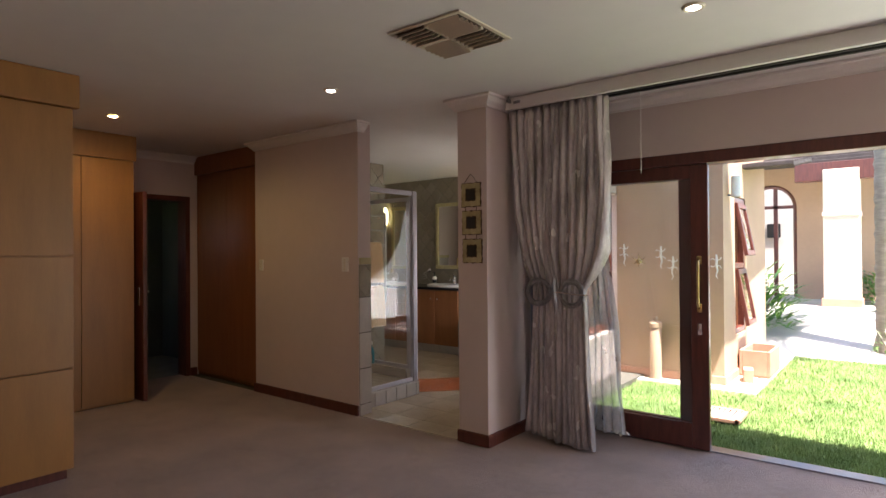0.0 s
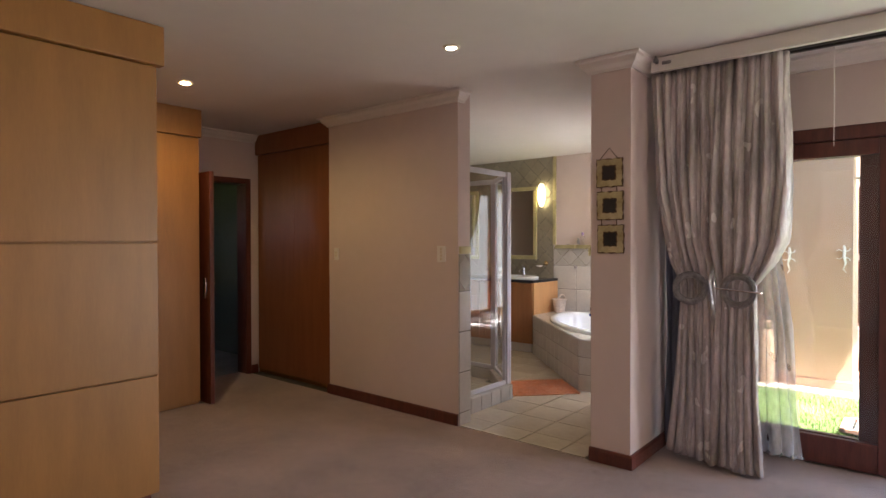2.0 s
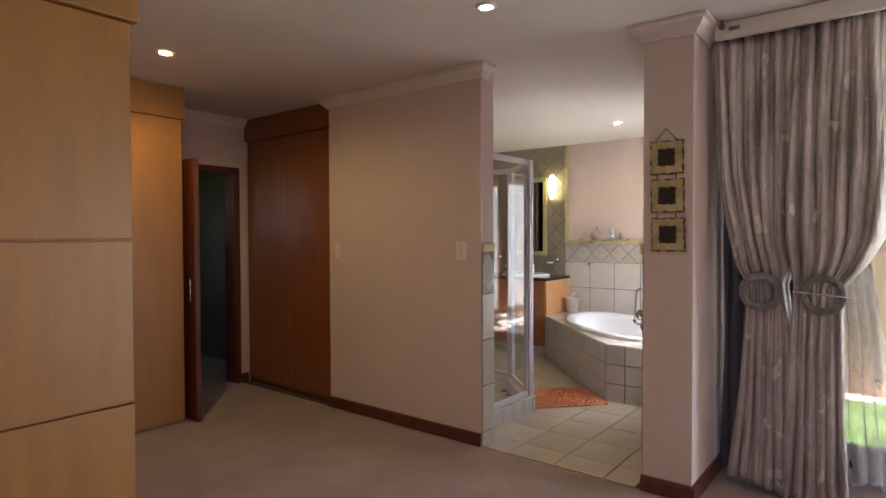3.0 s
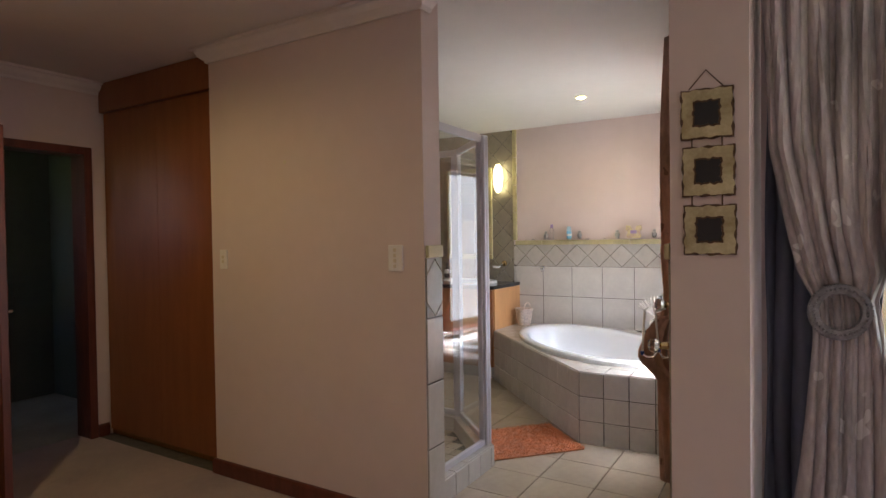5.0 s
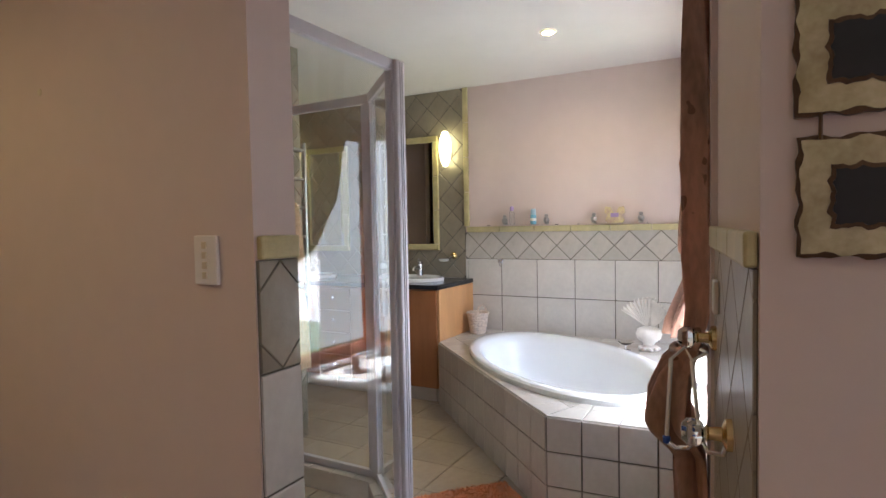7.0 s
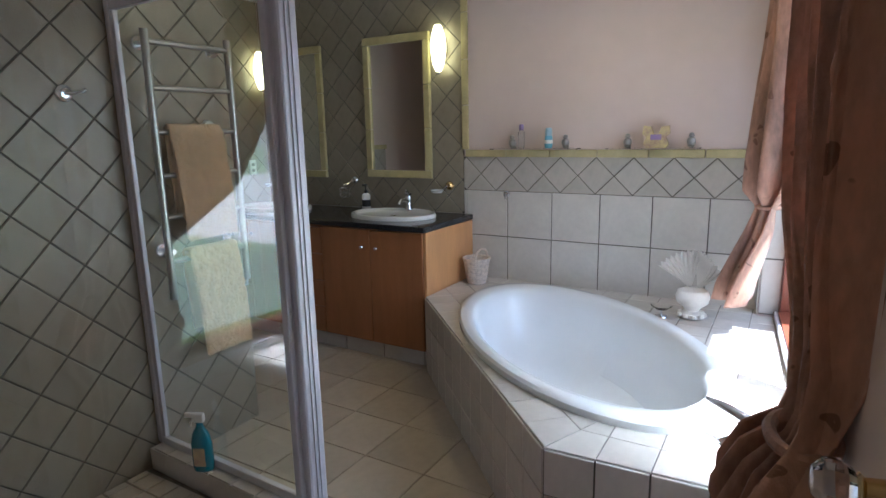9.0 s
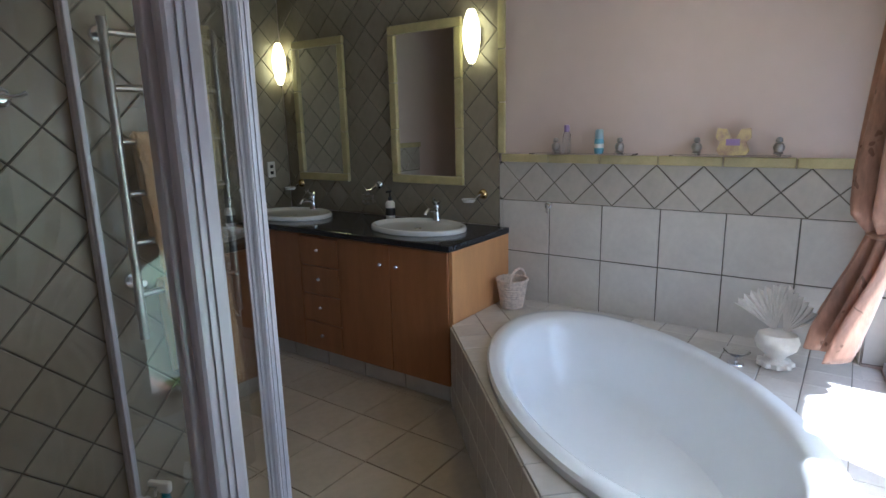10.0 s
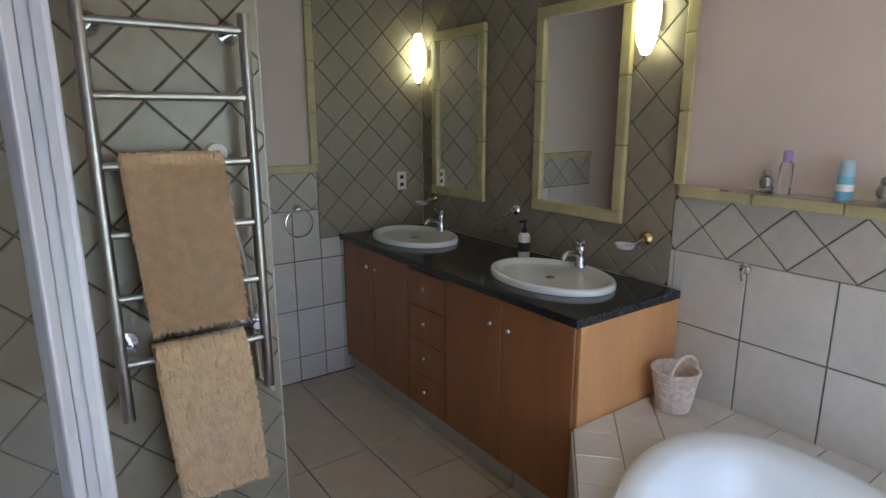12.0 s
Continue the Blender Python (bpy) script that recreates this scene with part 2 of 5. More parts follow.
def box(lo, hi, bevel=0.0, bm=None, m=None):
    """A box from corner to corner, its edges rounded, added to bm."""
    bm = bm or bmesh.new()
    size, mid = Vector(hi) - Vector(lo), (Vector(hi) + Vector(lo)) / 2
    made = bmesh.ops.create_cube(bm, size=1, matrix=(m or Matrix()) @ Matrix.LocRotScale(mid, None, size))
    if bevel:
        edges = list({e for v in made["verts"] for e in v.link_edges})
        bmesh.ops.bevel(bm, geom=edges, offset=bevel, segments=2, affect="EDGES", profile=0.5)
    return bm


def lathe(profile, segments=24, bm=None, m=None, sx=1.0, sy=1.0):
    """A body of revolution about z from (radius, height) pairs; sx, sy squash it."""
    bm = bm or bmesh.new()
    m = m or Matrix()
    rings = []
    for r, z in profile:
        if r <= 1e-6:
            rings.append([bm.verts.new(m @ Vector((0, 0, z)))])
        else:
            rings.append([bm.verts.new(m @ Vector((r * sx * math.cos(2 * math.pi * k / segments), r * sy * math.sin(2 * math.pi * k / segments), z))) for k in range(segments)])
    for a, b in zip(rings, rings[1:]):
        for k in range(segments):
            j = (k + 1) % segments
            if len(a) == 1 and len(b) > 1:
                bm.faces.new((a[0], b[k], b[j]))
            elif len(b) == 1 and len(a) > 1:
                bm.faces.new((a[k], a[j], b[0]))
            elif len(a) > 1:
                bm.faces.new((a[k], a[j], b[j], b[k]))
    return bm


def tube(points, radius, segments=10, bm=None, closed=False):
    """A round bar along a row of points; radius may be a list."""
    bm = bm or bmesh.new()
    pts = [Vector(p) for p in points]
    n = len(pts)
    radii = radius if isinstance(radius, (list, tuple)) else [radius] * n
    rings, side = [], None
    for i, p in enumerate(pts):
        a = pts[(i - 1) % n] if closed or i else p
        b = pts[(i + 1) % n] if closed or i < n - 1 else p
        d = (b - a).normalized()
        if side is None:
            side = d.orthogonal().normalized()
        side = (side - d * side.dot(d)).normalized()
        up = d.cross(side)
        rings.append([bm.verts.new(p + radii[i] * (math.cos(2 * math.pi * k / segments) * side + math.sin(2 * math.pi * k / segments) * up)) for k in range(segments)])
    pairs = list(zip(rings, rings[1:])) + ([(rings[-1], rings[0])] if closed else [])
    for a, b in pairs:
        for k in range(segments):
            j = (k + 1) % segments
            bm.faces.new((a[k], a[j], b[j], b[k]))
    if not closed:
        bm.faces.new(rings[0][::-1])
        bm.faces.new(rings[-1])
    return bm


def prism(points, z0, z1, bm=None, m=None):
    """A polygon in x, y raised from z0 to z1."""
    bm = bm or bmesh.new()
    m = m or Matrix()
    lo = [bm.verts.new(m @ Vector((x, y, z0))) for x, y in points]
    hi = [bm.verts.new(m @ Vector((x, y, z1))) for x, y in points]
    bm.faces.new(lo[::-1])
    bm.faces.new(hi)
    for k in range(len(points)):
        j = (k + 1) % len(points)
        bm.faces.new((lo[k], lo[j], hi[j], hi[k]))
    return bm


def sweep(profile, path, bm=None):
    """A moulding: (out, z) profile carried along an x, y path with mitred corners, out lying to the right of the way."""
    bm = bm or bmesh.new()
    rows = []
    for i, (x, y) in enumerate(path):
        p = Vector((x, y))
        d0 = (p - Vector(path[i - 1])).normalized() if i else None
        d1 = (Vector(path[i + 1]) - p).normalized() if i < len(path) - 1 else None
        d0, d1 = d0 or d1, d1 or d0
        n0, n1 = Vector((d0.y, -d0.x)), Vector((d1.y, -d1.x))
        n = (n0 + n1).normalized()
        n = n / max(0.3, n.dot(n0))
        rows.append([bm.verts.new((x + n.x * o, y + n.y * o, z)) for o, z in profile])
    for a, b in zip(rows, rows[1:]):
        for k in range(len(profile)):
            j = (k + 1) % len(profile)
            bm.faces.new((a[k], a[j], b[j], b[k]))
    bm.faces.new(rows[0])
    bm.faces.new(rows[-1][::-1])
    return bm


def slab(name, lo, hi, mat, label, category="", kind="structure", bevel=0.0):
    ob = finish(name, box(lo, hi, bevel), mat)
    return tagged(ob, label, category or name.split("_")[0], "", kind)


# ---- tiles ----
def clip(poly, lo, hi):
    """A polygon cut to a rectangle."""
    for axis in (0, 1):
        for bound, sign in ((lo[axis], 1), (hi[axis], -1)):
            out = []
            for i, p in enumerate(poly):
                q = poly[i - 1]
                pin, qin = (p[axis] - bound) * sign >= 0, (q[axis] - bound) * sign >= 0
                if pin != qin:
                    f = (bound - q[axis]) / (p[axis] - q[axis])
                    out.append((q[0] + f * (p[0] - q[0]), q[1] + f * (p[1] - q[1])))
                if pin:
                    out.append(p)
            poly = out
            if not poly:
                return []
    return poly


def area_of(poly):
    return 0.5 * sum(poly[i - 1][0] * p[1] - p[0] * poly[i - 1][1] for i, p in enumerate(poly))


def tile_mesh(poly, mat, grout=0.0032, thick=0.008, chamfer=0.002):
    cx, cy = sum(p[0] for p in poly) / len(poly), sum(p[1] for p in poly) / len(poly)
    r = max(math.hypot(p[0] - cx, p[1] - cy) for p in poly)

    def inset(d):
        f = max(0.2, 1 - d / (r * 0.6))
        return [(cx + (x - cx) * f, cy + (y - cy) * f) for x, y in poly]
    bm = bmesh.new()
    rows = [[bm.verts.new((x, y, z)) for x, y in inset(d)] for d, z in ((grout, 0), (grout, thick - 0.002), (grout + chamfer, thick))]
    n = len(poly)
    for a, b in zip(rows, rows[1:]):
        for k in range(n):
            bm.faces.new((a[k], a[(k + 1) % n], b[(k + 1) % n], b[k]))
    bm.faces.new(rows[-1])
    me = bpy.data.meshes.new("tile")
    bm.to_mesh(me)
    bm.free()
    me.materials.append(mat)
    return me


def tile_field(parent, m, lo, hi, size, mat, diagonal=False, origin=(0, 0), keep=None, warp=None, size_y=None, grout=0.0026, back=False):
    """Tiles over the rectangle lo..hi of the plane whose u, v and outward normal are m's x, y, z. Whole ones share a mesh."""
    sy = size_y or size
    whole = None
    if back:
        g = part("grout", box((lo[0], lo[1], 0.0006), (hi[0], hi[1], 0.002)), GROUT, parent)
        g.matrix_basis = m
    span = int(math.hypot(hi[0] - lo[0], hi[1] - lo[1]) / min(size, sy)) + 3
    c, s = (math.cos(radians(45)), math.sin(radians(45))) if diagonal else (1, 0)
    mid = ((lo[0] + hi[0]) / 2, (lo[1] + hi[1]) / 2)
    du, dv = mid[0] - origin[0], mid[1] - origin[1]
    i0, j0 = round((c * du + s * dv) / size), round((-s * du + c * dv) / sy)
    for i in range(i0 - span, i0 + span):
        for j in range(j0 - span, j0 + span):
            sq = [(i * size, j * sy), ((i + 1) * size, j * sy), ((i + 1) * size, (j + 1) * sy), (i * size, (j + 1) * sy)]
            poly = [(origin[0] + c * a - s * b, origin[1] + s * a + c * b) for a, b in sq]
            cut = clip(poly, lo, hi)
            if len(cut) < 3 or abs(area_of(cut)) < 0.0006:
                continue
            cx, cy = sum(p[0] for p in cut) / len(cut), sum(p[1] for p in cut) / len(cut)
            if keep and not keep(cx, cy):
                continue
            full = abs(area_of(cut)) > size * sy * 0.999 and not warp
            if warp:
                cut = warp(cut)
                if not cut:
                    continue
            if full:
                px, py = poly[0]
                if whole is None:
                    whole = tile_mesh([(a - px, b - py) for a, b in poly], mat, grout)
                me, at = whole, (px, py)
            else:
                at = cut[0]
                me = tile_mesh([(a - at[0], b - at[1]) for a, b in cut], mat, grout * (0.55 if warp else 1))
            ob = new("tile", me)
            ob.parent = parent
            ob.matrix_basis = m @ Matrix.Translation((at[0], at[1], 0))


def plane(origin, u, v):
    """Matrix of a plane with the given origin, u and v axes."""
    u, v = Vector(u).normalized(), Vector(v).normalized()
    w = u.cross(v)
    return Matrix.Translation(origin) @ Matrix((u, v, w)).transposed().to_4x4()

# ---- bedroom shell ----
W1Y = 3.53          # bedroom face of the wall between bedroom and bathroom
SKEW = pose(-2.34, 3.53, 0, 0, 0, 5.03)   # the bathroom's window wall stands a little askew

floor = slab("floor", (-6.40, -2.7, -0.12), (3.4, 3.53, 0.0), CARPET, "mauve brown wall-to-wall carpet, slightly worn", "floor")
slab("floor_strip", (-2.02, 3.53, -0.12), (3.4, 4.50, -0.0), CARPET, "mauve brown carpet running up to the sliding door", "floor")
ceil = bmesh.new()
box((-6.9, -2.9, CEIL), (3.6, 4.62, CEIL + 0.18), bm=ceil)
box((-6.9, 4.62, CEIL), (-2.0, 7.3, CEIL + 0.18), bm=ceil)
tagged(finish("ceiling", ceil, CEILING), "smooth white painted plaster ceiling", "ceiling", "", "structure")

slab("wall_partition", (-4.93, W1Y, 0), (-3.39, 3.68, CEIL), PAINT, "pink beige painted partition wall beside the bathroom", "wall")
pillar = finish("wall_pillar", prism([(-2.293, W1Y), (-2.03, W1Y), (-2.03, 4.34), (-2.395, 4.34)], 0, CEIL), PAINT)
tagged(pillar, "pink beige painted pillar between bathroom and patio door", "wall", "", "structure")
# south wall; its opening is added out of view to let daylight in
sw = bmesh.new()
box((-6.2, -2.85, 0), (1.7, -2.7, CEIL), bm=sw)
box((2.4, -2.85, 0), (3.4, -2.7, CEIL), bm=sw)
box((1.7, -2.85, 0), (2.4, -2.7, 1.2), bm=sw)
box((1.7, -2.85, 2.1), (2.4, -2.7, CEIL), bm=sw)
tagged(finish("wall_south", sw, PAINT), "plain pink beige bedroom wall with an unseen opening added for light", "wall", "", "structure")
# added slab, never seen: bounces neutral light through the south opening
slab("pavement_south", (-4, -9, -0.3), (5, -2.9, -0.06), PAVING, "unseen pale paving added to bounce light into the bedroom", "paving")
slab("wall_east", (3.4, -2.85, 0), (3.55, 4.5, CEIL), PAINT, "plain pink beige bedroom wall", "wall")

# the wall of the patio door, with its opening
pw = bmesh.new()
box((-2.33, 4.34, 0), (-1.93, 4.52, CEIL), bm=pw)
box((-1.93, 4.34, 2.13), (2.6, 4.52, CEIL), bm=pw)
box((2.6, 4.34, 0), (3.55, 4.52, CEIL), bm=pw)
tagged(finish("wall_patio", pw, PAINT), "pink beige wall above and beside the patio door", "wall", "", "structure")

# overhang added out of view to hold sun off the bath deck
slab("eaves", (-2.0, 4.525, 2.60), (3.55, 4.78, 2.76), ROOF, "unseen dark overhang added above the patio door to cast shade", "eaves")

# end wall of the dressing passage, with the doorway
ew = bmesh.new()
box((-6.40, -2.7, 0), (-6.25, 2.66, CEIL), bm=ew)
box((-6.40, 3.465, 0), (-6.25, 4.3, CEIL), bm=ew)
box((-6.40, 2.66, 2.05), (-6.25, 3.465, CEIL), bm=ew)
tagged(finish("wall_passage", ew, PAINT), "pink beige wall round a dark doorway", "wall", "", "structure")
rm = bmesh.new()
box((-7.9, 1.9, -0.1), (-6.40, 4.0, 0), bm=rm)
tagged(finish("floor_passage", rm, FTILE), "cream tiled floor of the unlit room beyond", "floor", "", "structure")
# dimness sits in the wall colour; the high opening is added, unseen, for light
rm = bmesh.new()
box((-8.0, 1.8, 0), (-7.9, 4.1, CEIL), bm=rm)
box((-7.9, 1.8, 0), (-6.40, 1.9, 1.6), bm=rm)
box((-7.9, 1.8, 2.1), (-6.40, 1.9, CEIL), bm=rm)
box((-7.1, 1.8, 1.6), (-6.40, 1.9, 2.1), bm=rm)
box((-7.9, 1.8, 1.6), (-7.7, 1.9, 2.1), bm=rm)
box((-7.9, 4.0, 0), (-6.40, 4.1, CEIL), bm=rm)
tagged(finish("wall_beyond", rm, DARK), "wall of the next room, its dimness put into a dark grey green", "wall", "", "structure")
slab("ceiling_beyond", (-8.0, 1.8, CEIL), (-6.9, 4.1, CEIL + 0.1), CEILING, "white ceiling of the next room", "ceiling")

# cornice and baseboards
CORN = [(0.0, CEIL - 0.002), (0.0, CEIL - 0.085), (0.014, CEIL - 0.085), (0.02, CEIL - 0.07), (0.045, CEIL - 0.05), (0.06, CEIL - 0.022), (0.08, CEIL - 0.018), (0.08, CEIL - 0.002)]
tagged(finish("trim_cornice", sweep(CORN, [(-4.93, 3.60), (-4.93, W1Y), (-3.39, W1Y), (-3.39, 3.60)]), CORNICE), "moulded white plaster cornice", "cornice", "cornices", "structure")
tagged(finish("trim_cornice", sweep(CORN, [(-2.31, 3.60), (-2.30, W1Y), (-2.03, W1Y), (-2.03, 4.34), (3.3, 4.34)]), CORNICE), "moulded white plaster cornice over the pillar", "cornice", "cornices", "structure")
tagged(finish("trim_cornice", sweep(CORN, [(-6.25, 2.60), (-6.25, 3.58)]), CORNICE), "moulded white plaster cornice over the doorway", "cornice", "cornices", "structure")
SKIRT = [(0.0, 0.002), (0.018, 0.002), (0.018, 0.075), (0.012, 0.088), (0.0, 0.09)]
tagged(finish("baseboard", sweep(SKIRT, [(-4.93, 3.60), (-4.93, W1Y), (-3.392, W1Y)]), MAHOGANY), "dark red mahogany baseboard", "baseboard", "baseboards", "structure")
tagged(finish("baseboard", sweep(SKIRT, [(-2.30, W1Y), (-2.03, W1Y), (-2.03, 4.34), (-1.95, 4.34)]), MAHOGANY), "dark red mahogany baseboard round the pillar", "baseboard", "baseboards", "structure")
tagged(finish("baseboard", sweep(SKIRT, [(-6.25, 3.525), (-6.25, 3.6)]), MAHOGANY), "dark red mahogany baseboard", "baseboard", "baseboards", "structure")

# doorway of the passage: frame and open leaf
d1 = thing("door_1", None, "dark mahogany inner door standing wide open", "door", "", "structure")
fr = box((-6.42, 2.605, 0), (-6.235, 2.66, 2.105), 0.004)
box((-6.42, 3.465, 0), (-6.235, 3.52, 2.105), 0.004, fr)
box((-6.42, 2.66, 2.05), (-6.235, 3.465, 2.105), 0.004, fr)
part("door_frame", fr, MAHOGANY, d1)
leaf = part("leaf", box((-6.23, 2.60, 0.01), (-5.40, 2.64, 2.04), 0.004), MAHOGANY, d1, "plain dark mahogany door leaf")
hb = box((-5.51, 2.639, 0.93), (-5.465, 2.647, 1.11), 0.003)
tube([(-5.49, 2.645, 1.06), (-5.49, 2.69, 1.06), (-5.50, 2.695, 1.06), (-5.61, 2.693, 1.06)], 0.009, bm=hb)
box((-5.51, 2.593, 0.93), (-5.465, 2.601, 1.11), 0.003, hb)
part("door_handle", hb, CHROME, leaf, "chrome lever handle", True)


def wardrobe(name, label, body, m_front, doors, fascia):
    """A built-in cupboard: carcass, fascia, doors."""
    w = thing(name, None, label, "wardrobe")
    part("body", box(*body, 0.003), MAPLE, w)
    for lo, hi in doors:
        part("door", box(lo, hi, 0.002), m_front, w)
    if fascia:
        part("fascia", box(*fascia, 0.006), m_front, w)
    return w


wardrobe("wardrobe", "orange maple wardrobe end in three grooved panels", ((-4.45, -2.69, 0.07), (-3.835, 1.43, CEIL - 0.006)), MAPLE,
         [((-3.834, y0 + 0.0015, z0), (-3.805, y1 - 0.0015, z1)) for y0, y1 in ((-2.6, -1.25), (-1.25, 0.1), (0.1, 1.447)) for z0, z1 in ((0.07, 0.70), (0.712, 1.415), (1.427, 2.36))],
         ((-3.834, -2.69, 2.365), (-3.775, 1.475, CEIL - 0.004)))
slab("trim_plinth", (-4.43, -2.69, 0.001), (-3.85, 1.42, 0.069), MAHOGANY, "dark plinth under the maple wardrobe", "plinth")
wardrobe("wardrobe", "tall orange maple wardrobe with one plain door", ((-6.245, 1.0, 0.005), (-5.535, 2.565, CEIL - 0.006)), MAPLE,
         [((-5.534, 1.02, 0.06), (-5.512, 2.10, 2.33)), ((-5.534, 2.104, 0.03), (-5.512, 2.565, 2.33))],
         ((-5.534, 1.0, 2.335), (-5.495, 2.585, CEIL - 0.004)))
wardrobe("wardrobe", "dark cherry veneer wardrobe set beside the partition wall", ((-6.245, 3.625, 0.005), (-4.935, 4.25, CEIL - 0.006)), DARKCHERRY,
         [((-6.22, 3.60, 0.05), (-5.5855, 3.624, 2.36)), ((-5.5845, 3.60, 0.05), (-4.94, 3.624, 2.36))],
         ((-6.24, 3.575, 2.365), (-4.936, 3.624, CEIL - 0.004)))

# ---- patio door ----
d2 = thing("door_2", None, "mahogany sliding patio door pushed half open", "door", "", "structure")
f = box((-1.93, 4.345, 2.045), (2.6, 4.50, 2.13), 0.006)
box((-1.93, 4.345, 0.0), (-1.86, 4.50, 2.045), 0.005, f)
box((2.53, 4.345, 0.0), (2.6, 4.50, 2.045), 0.005, f)
part("door_frame", f, MAHOGANY, d2)
part("sill", box((-1.93, 4.40, -0.06), (2.6, 4.52, 0.012), 0.004), STEEL, d2, "worn metal sill track")


def glazed_leaf(x0, x1, y0, y1, handle):
    lf = box((x0, y0, 0.015), (x0 + 0.10, y1, 2.043), 0.005)
    box((x1 - 0.12, y0, 0.015), (x1, y1, 2.043), 0.005, lf)
    box((x0 + 0.10, y0, 0.015), (x1 - 0.12, y1, 0.19), 0.005, lf)
    box((x0 + 0.10, y0, 1.945), (x1 - 0.12, y1, 2.043), 0.005, lf)
    leaf = part("leaf", lf, MAHOGANY, d2, "glazed mahogany leaf")
    pane = part("pane", box((x0 + 0.095, (y0 + y1) / 2 - 0.003, 0.185), (x1 - 0.115, (y0 + y1) / 2 + 0.003, 1.95)), GLASS, leaf)
    pane.visible_shadow = False
    if handle:
        hx = x1 - 0.06
        h = tube([(hx, y0, 1.02), (hx, y0 - 0.035, 1.03), (hx, y0 - 0.042, 1.06), (hx, y0 - 0.042, 1.32), (hx, y0 - 0.035, 1.35), (hx, y0, 1.36)], 0.011)
        box((hx - 0.018, y0 - 0.006, 0.99), (hx + 0.018, y0, 1.05), 0.003, h)
        box((hx - 0.018, y0 - 0.006, 1.33), (hx + 0.018, y0, 1.39), 0.003, h)
        part("handle", h, BRASS, leaf, "aged brass pull handle", True)
        k = box((hx - 0.014, y0 - 0.006, 0.83), (hx + 0.014, y0, 0.91), 0.005)
        tube([(hx, y0 - 0.003, 0.86), (hx, y0 - 0.03, 0.86)], 0.006, bm=k)
        part("lock", k, CHROME, leaf, "keyhole plate with a key", True)


glazed_leaf(-1.86, -0.72, 4.36, 4.405, True)
glazed_leaf(-1.84, -0.82, 4.43, 4.475, False)

# white curtain track with its dark double rail behind
ct = thing("curtain_track", None, "long white pelmet track under the ceiling", "curtain track")
tb = box((-1.97, 3.70, 2.50), (2.9, 3.725, 2.575), 0.004)
box((-1.97, 3.695, 2.487), (2.9, 3.735, 2.501), 0.003, tb)
part("pelmet", tb, WHITE, ct)
for y in (3.80, 3.87):
    part("rail", box((-1.96, y, 2.50), (2.9, y + 0.028, 2.522), 0.003), BLACK, ct, "dark brown inner rail")
for x in (-1.93, 0.32, 2.4):
    b = tube([(x, 3.68, 2.55), (x, 3.68, CEIL)], 0.008)
    lathe([(0, -0.015), (0.016, -0.01), (0.018, 0.0), (0.012, 0.012), (0, 0.014)], 12, b, Matrix.Translation((x, 3.68, 2.55)))
    box((x - 0.008, 3.68, 2.535), (x + 0.008, 3.90, 2.555), 0.002, b)
    part("bracket", b, PEWTER, ct, "", True)
part("sticker", box((-1.90, 3.6965, 2.525), (-1.845, 3.6998, 2.545)), PEWTER, ct, "small grey maker's plate")
tagged(finish("pull_cord", tube([(-1.02, 3.885, 2.505), (-1.02, 3.885, 1.95)], 0.0025, 6), WHITE), "thin white curtain pull cord on the track", "cord")


def drape(name, rows, folds, depth, mat, parent, label="", seed=0, thick=0.004, cols=150, nz=70, ruffle=0.0):
    """A hanging cloth. rows: (z, x left, x right, y, fold depth factor), top to bottom, glided between."""
    rnd = random.Random(seed)
    ph = [rnd.uniform(0, 6.28) for _ in range(6)]
    zs = [r[0] for r in rows][::-1]
    vals = [[r[k] for r in rows][::-1] for k in range(1, 5)]
    bm = bmesh.new()
    grid = []
    for i in range(nz + 1):
        z = rows[0][0] + (rows[-1][0] - rows[0][0]) * i / nz
        x0, x1, yy, df = [float(np.interp(z, zs, v)) for v in vals]
        line = []
        for j in range(cols + 1):
            u = j / cols
            w = u + 0.012 * math.sin(5 * z + ph[0] + 7 * u) + 0.01 * math.sin(3.1 * u * 6 + ph[1])
            a = math.sin(2 * math.pi * folds * w + ph[2] + 0.5 * math.sin(2.3 * z + ph[3]))
            b = math.sin(2 * math.pi * folds * 0.43 * w + ph[4] + 1.7 * z)
            y = yy + depth * df * (0.75 * a + 0.35 * b) + ruffle * math.sin(60 * u + 5 * z)
            x = x0 + (x1 - x0) * u + depth * df * 0.35 * math.cos(2 * math.pi * folds * w + ph[2])
            dz = (0.015 * math.sin(2 * math.pi * folds * 0.5 * u + ph[5]) + ruffle * math.sin(47 * u)) * (i / nz) ** 8
            line.append(bm.verts.new((x, y, z + dz)))
        grid.append(line)
    for a, b in zip(grid, grid[1:]):
        for j in range(cols):
            bm.faces.new((a[j], a[j + 1], b[j + 1], b[j]))
    ob = part(name, bm, mat, parent, label, True)
    so = ob.modifiers.new("cloth", "SOLIDIFY")
    so.thickness = thick
    return ob


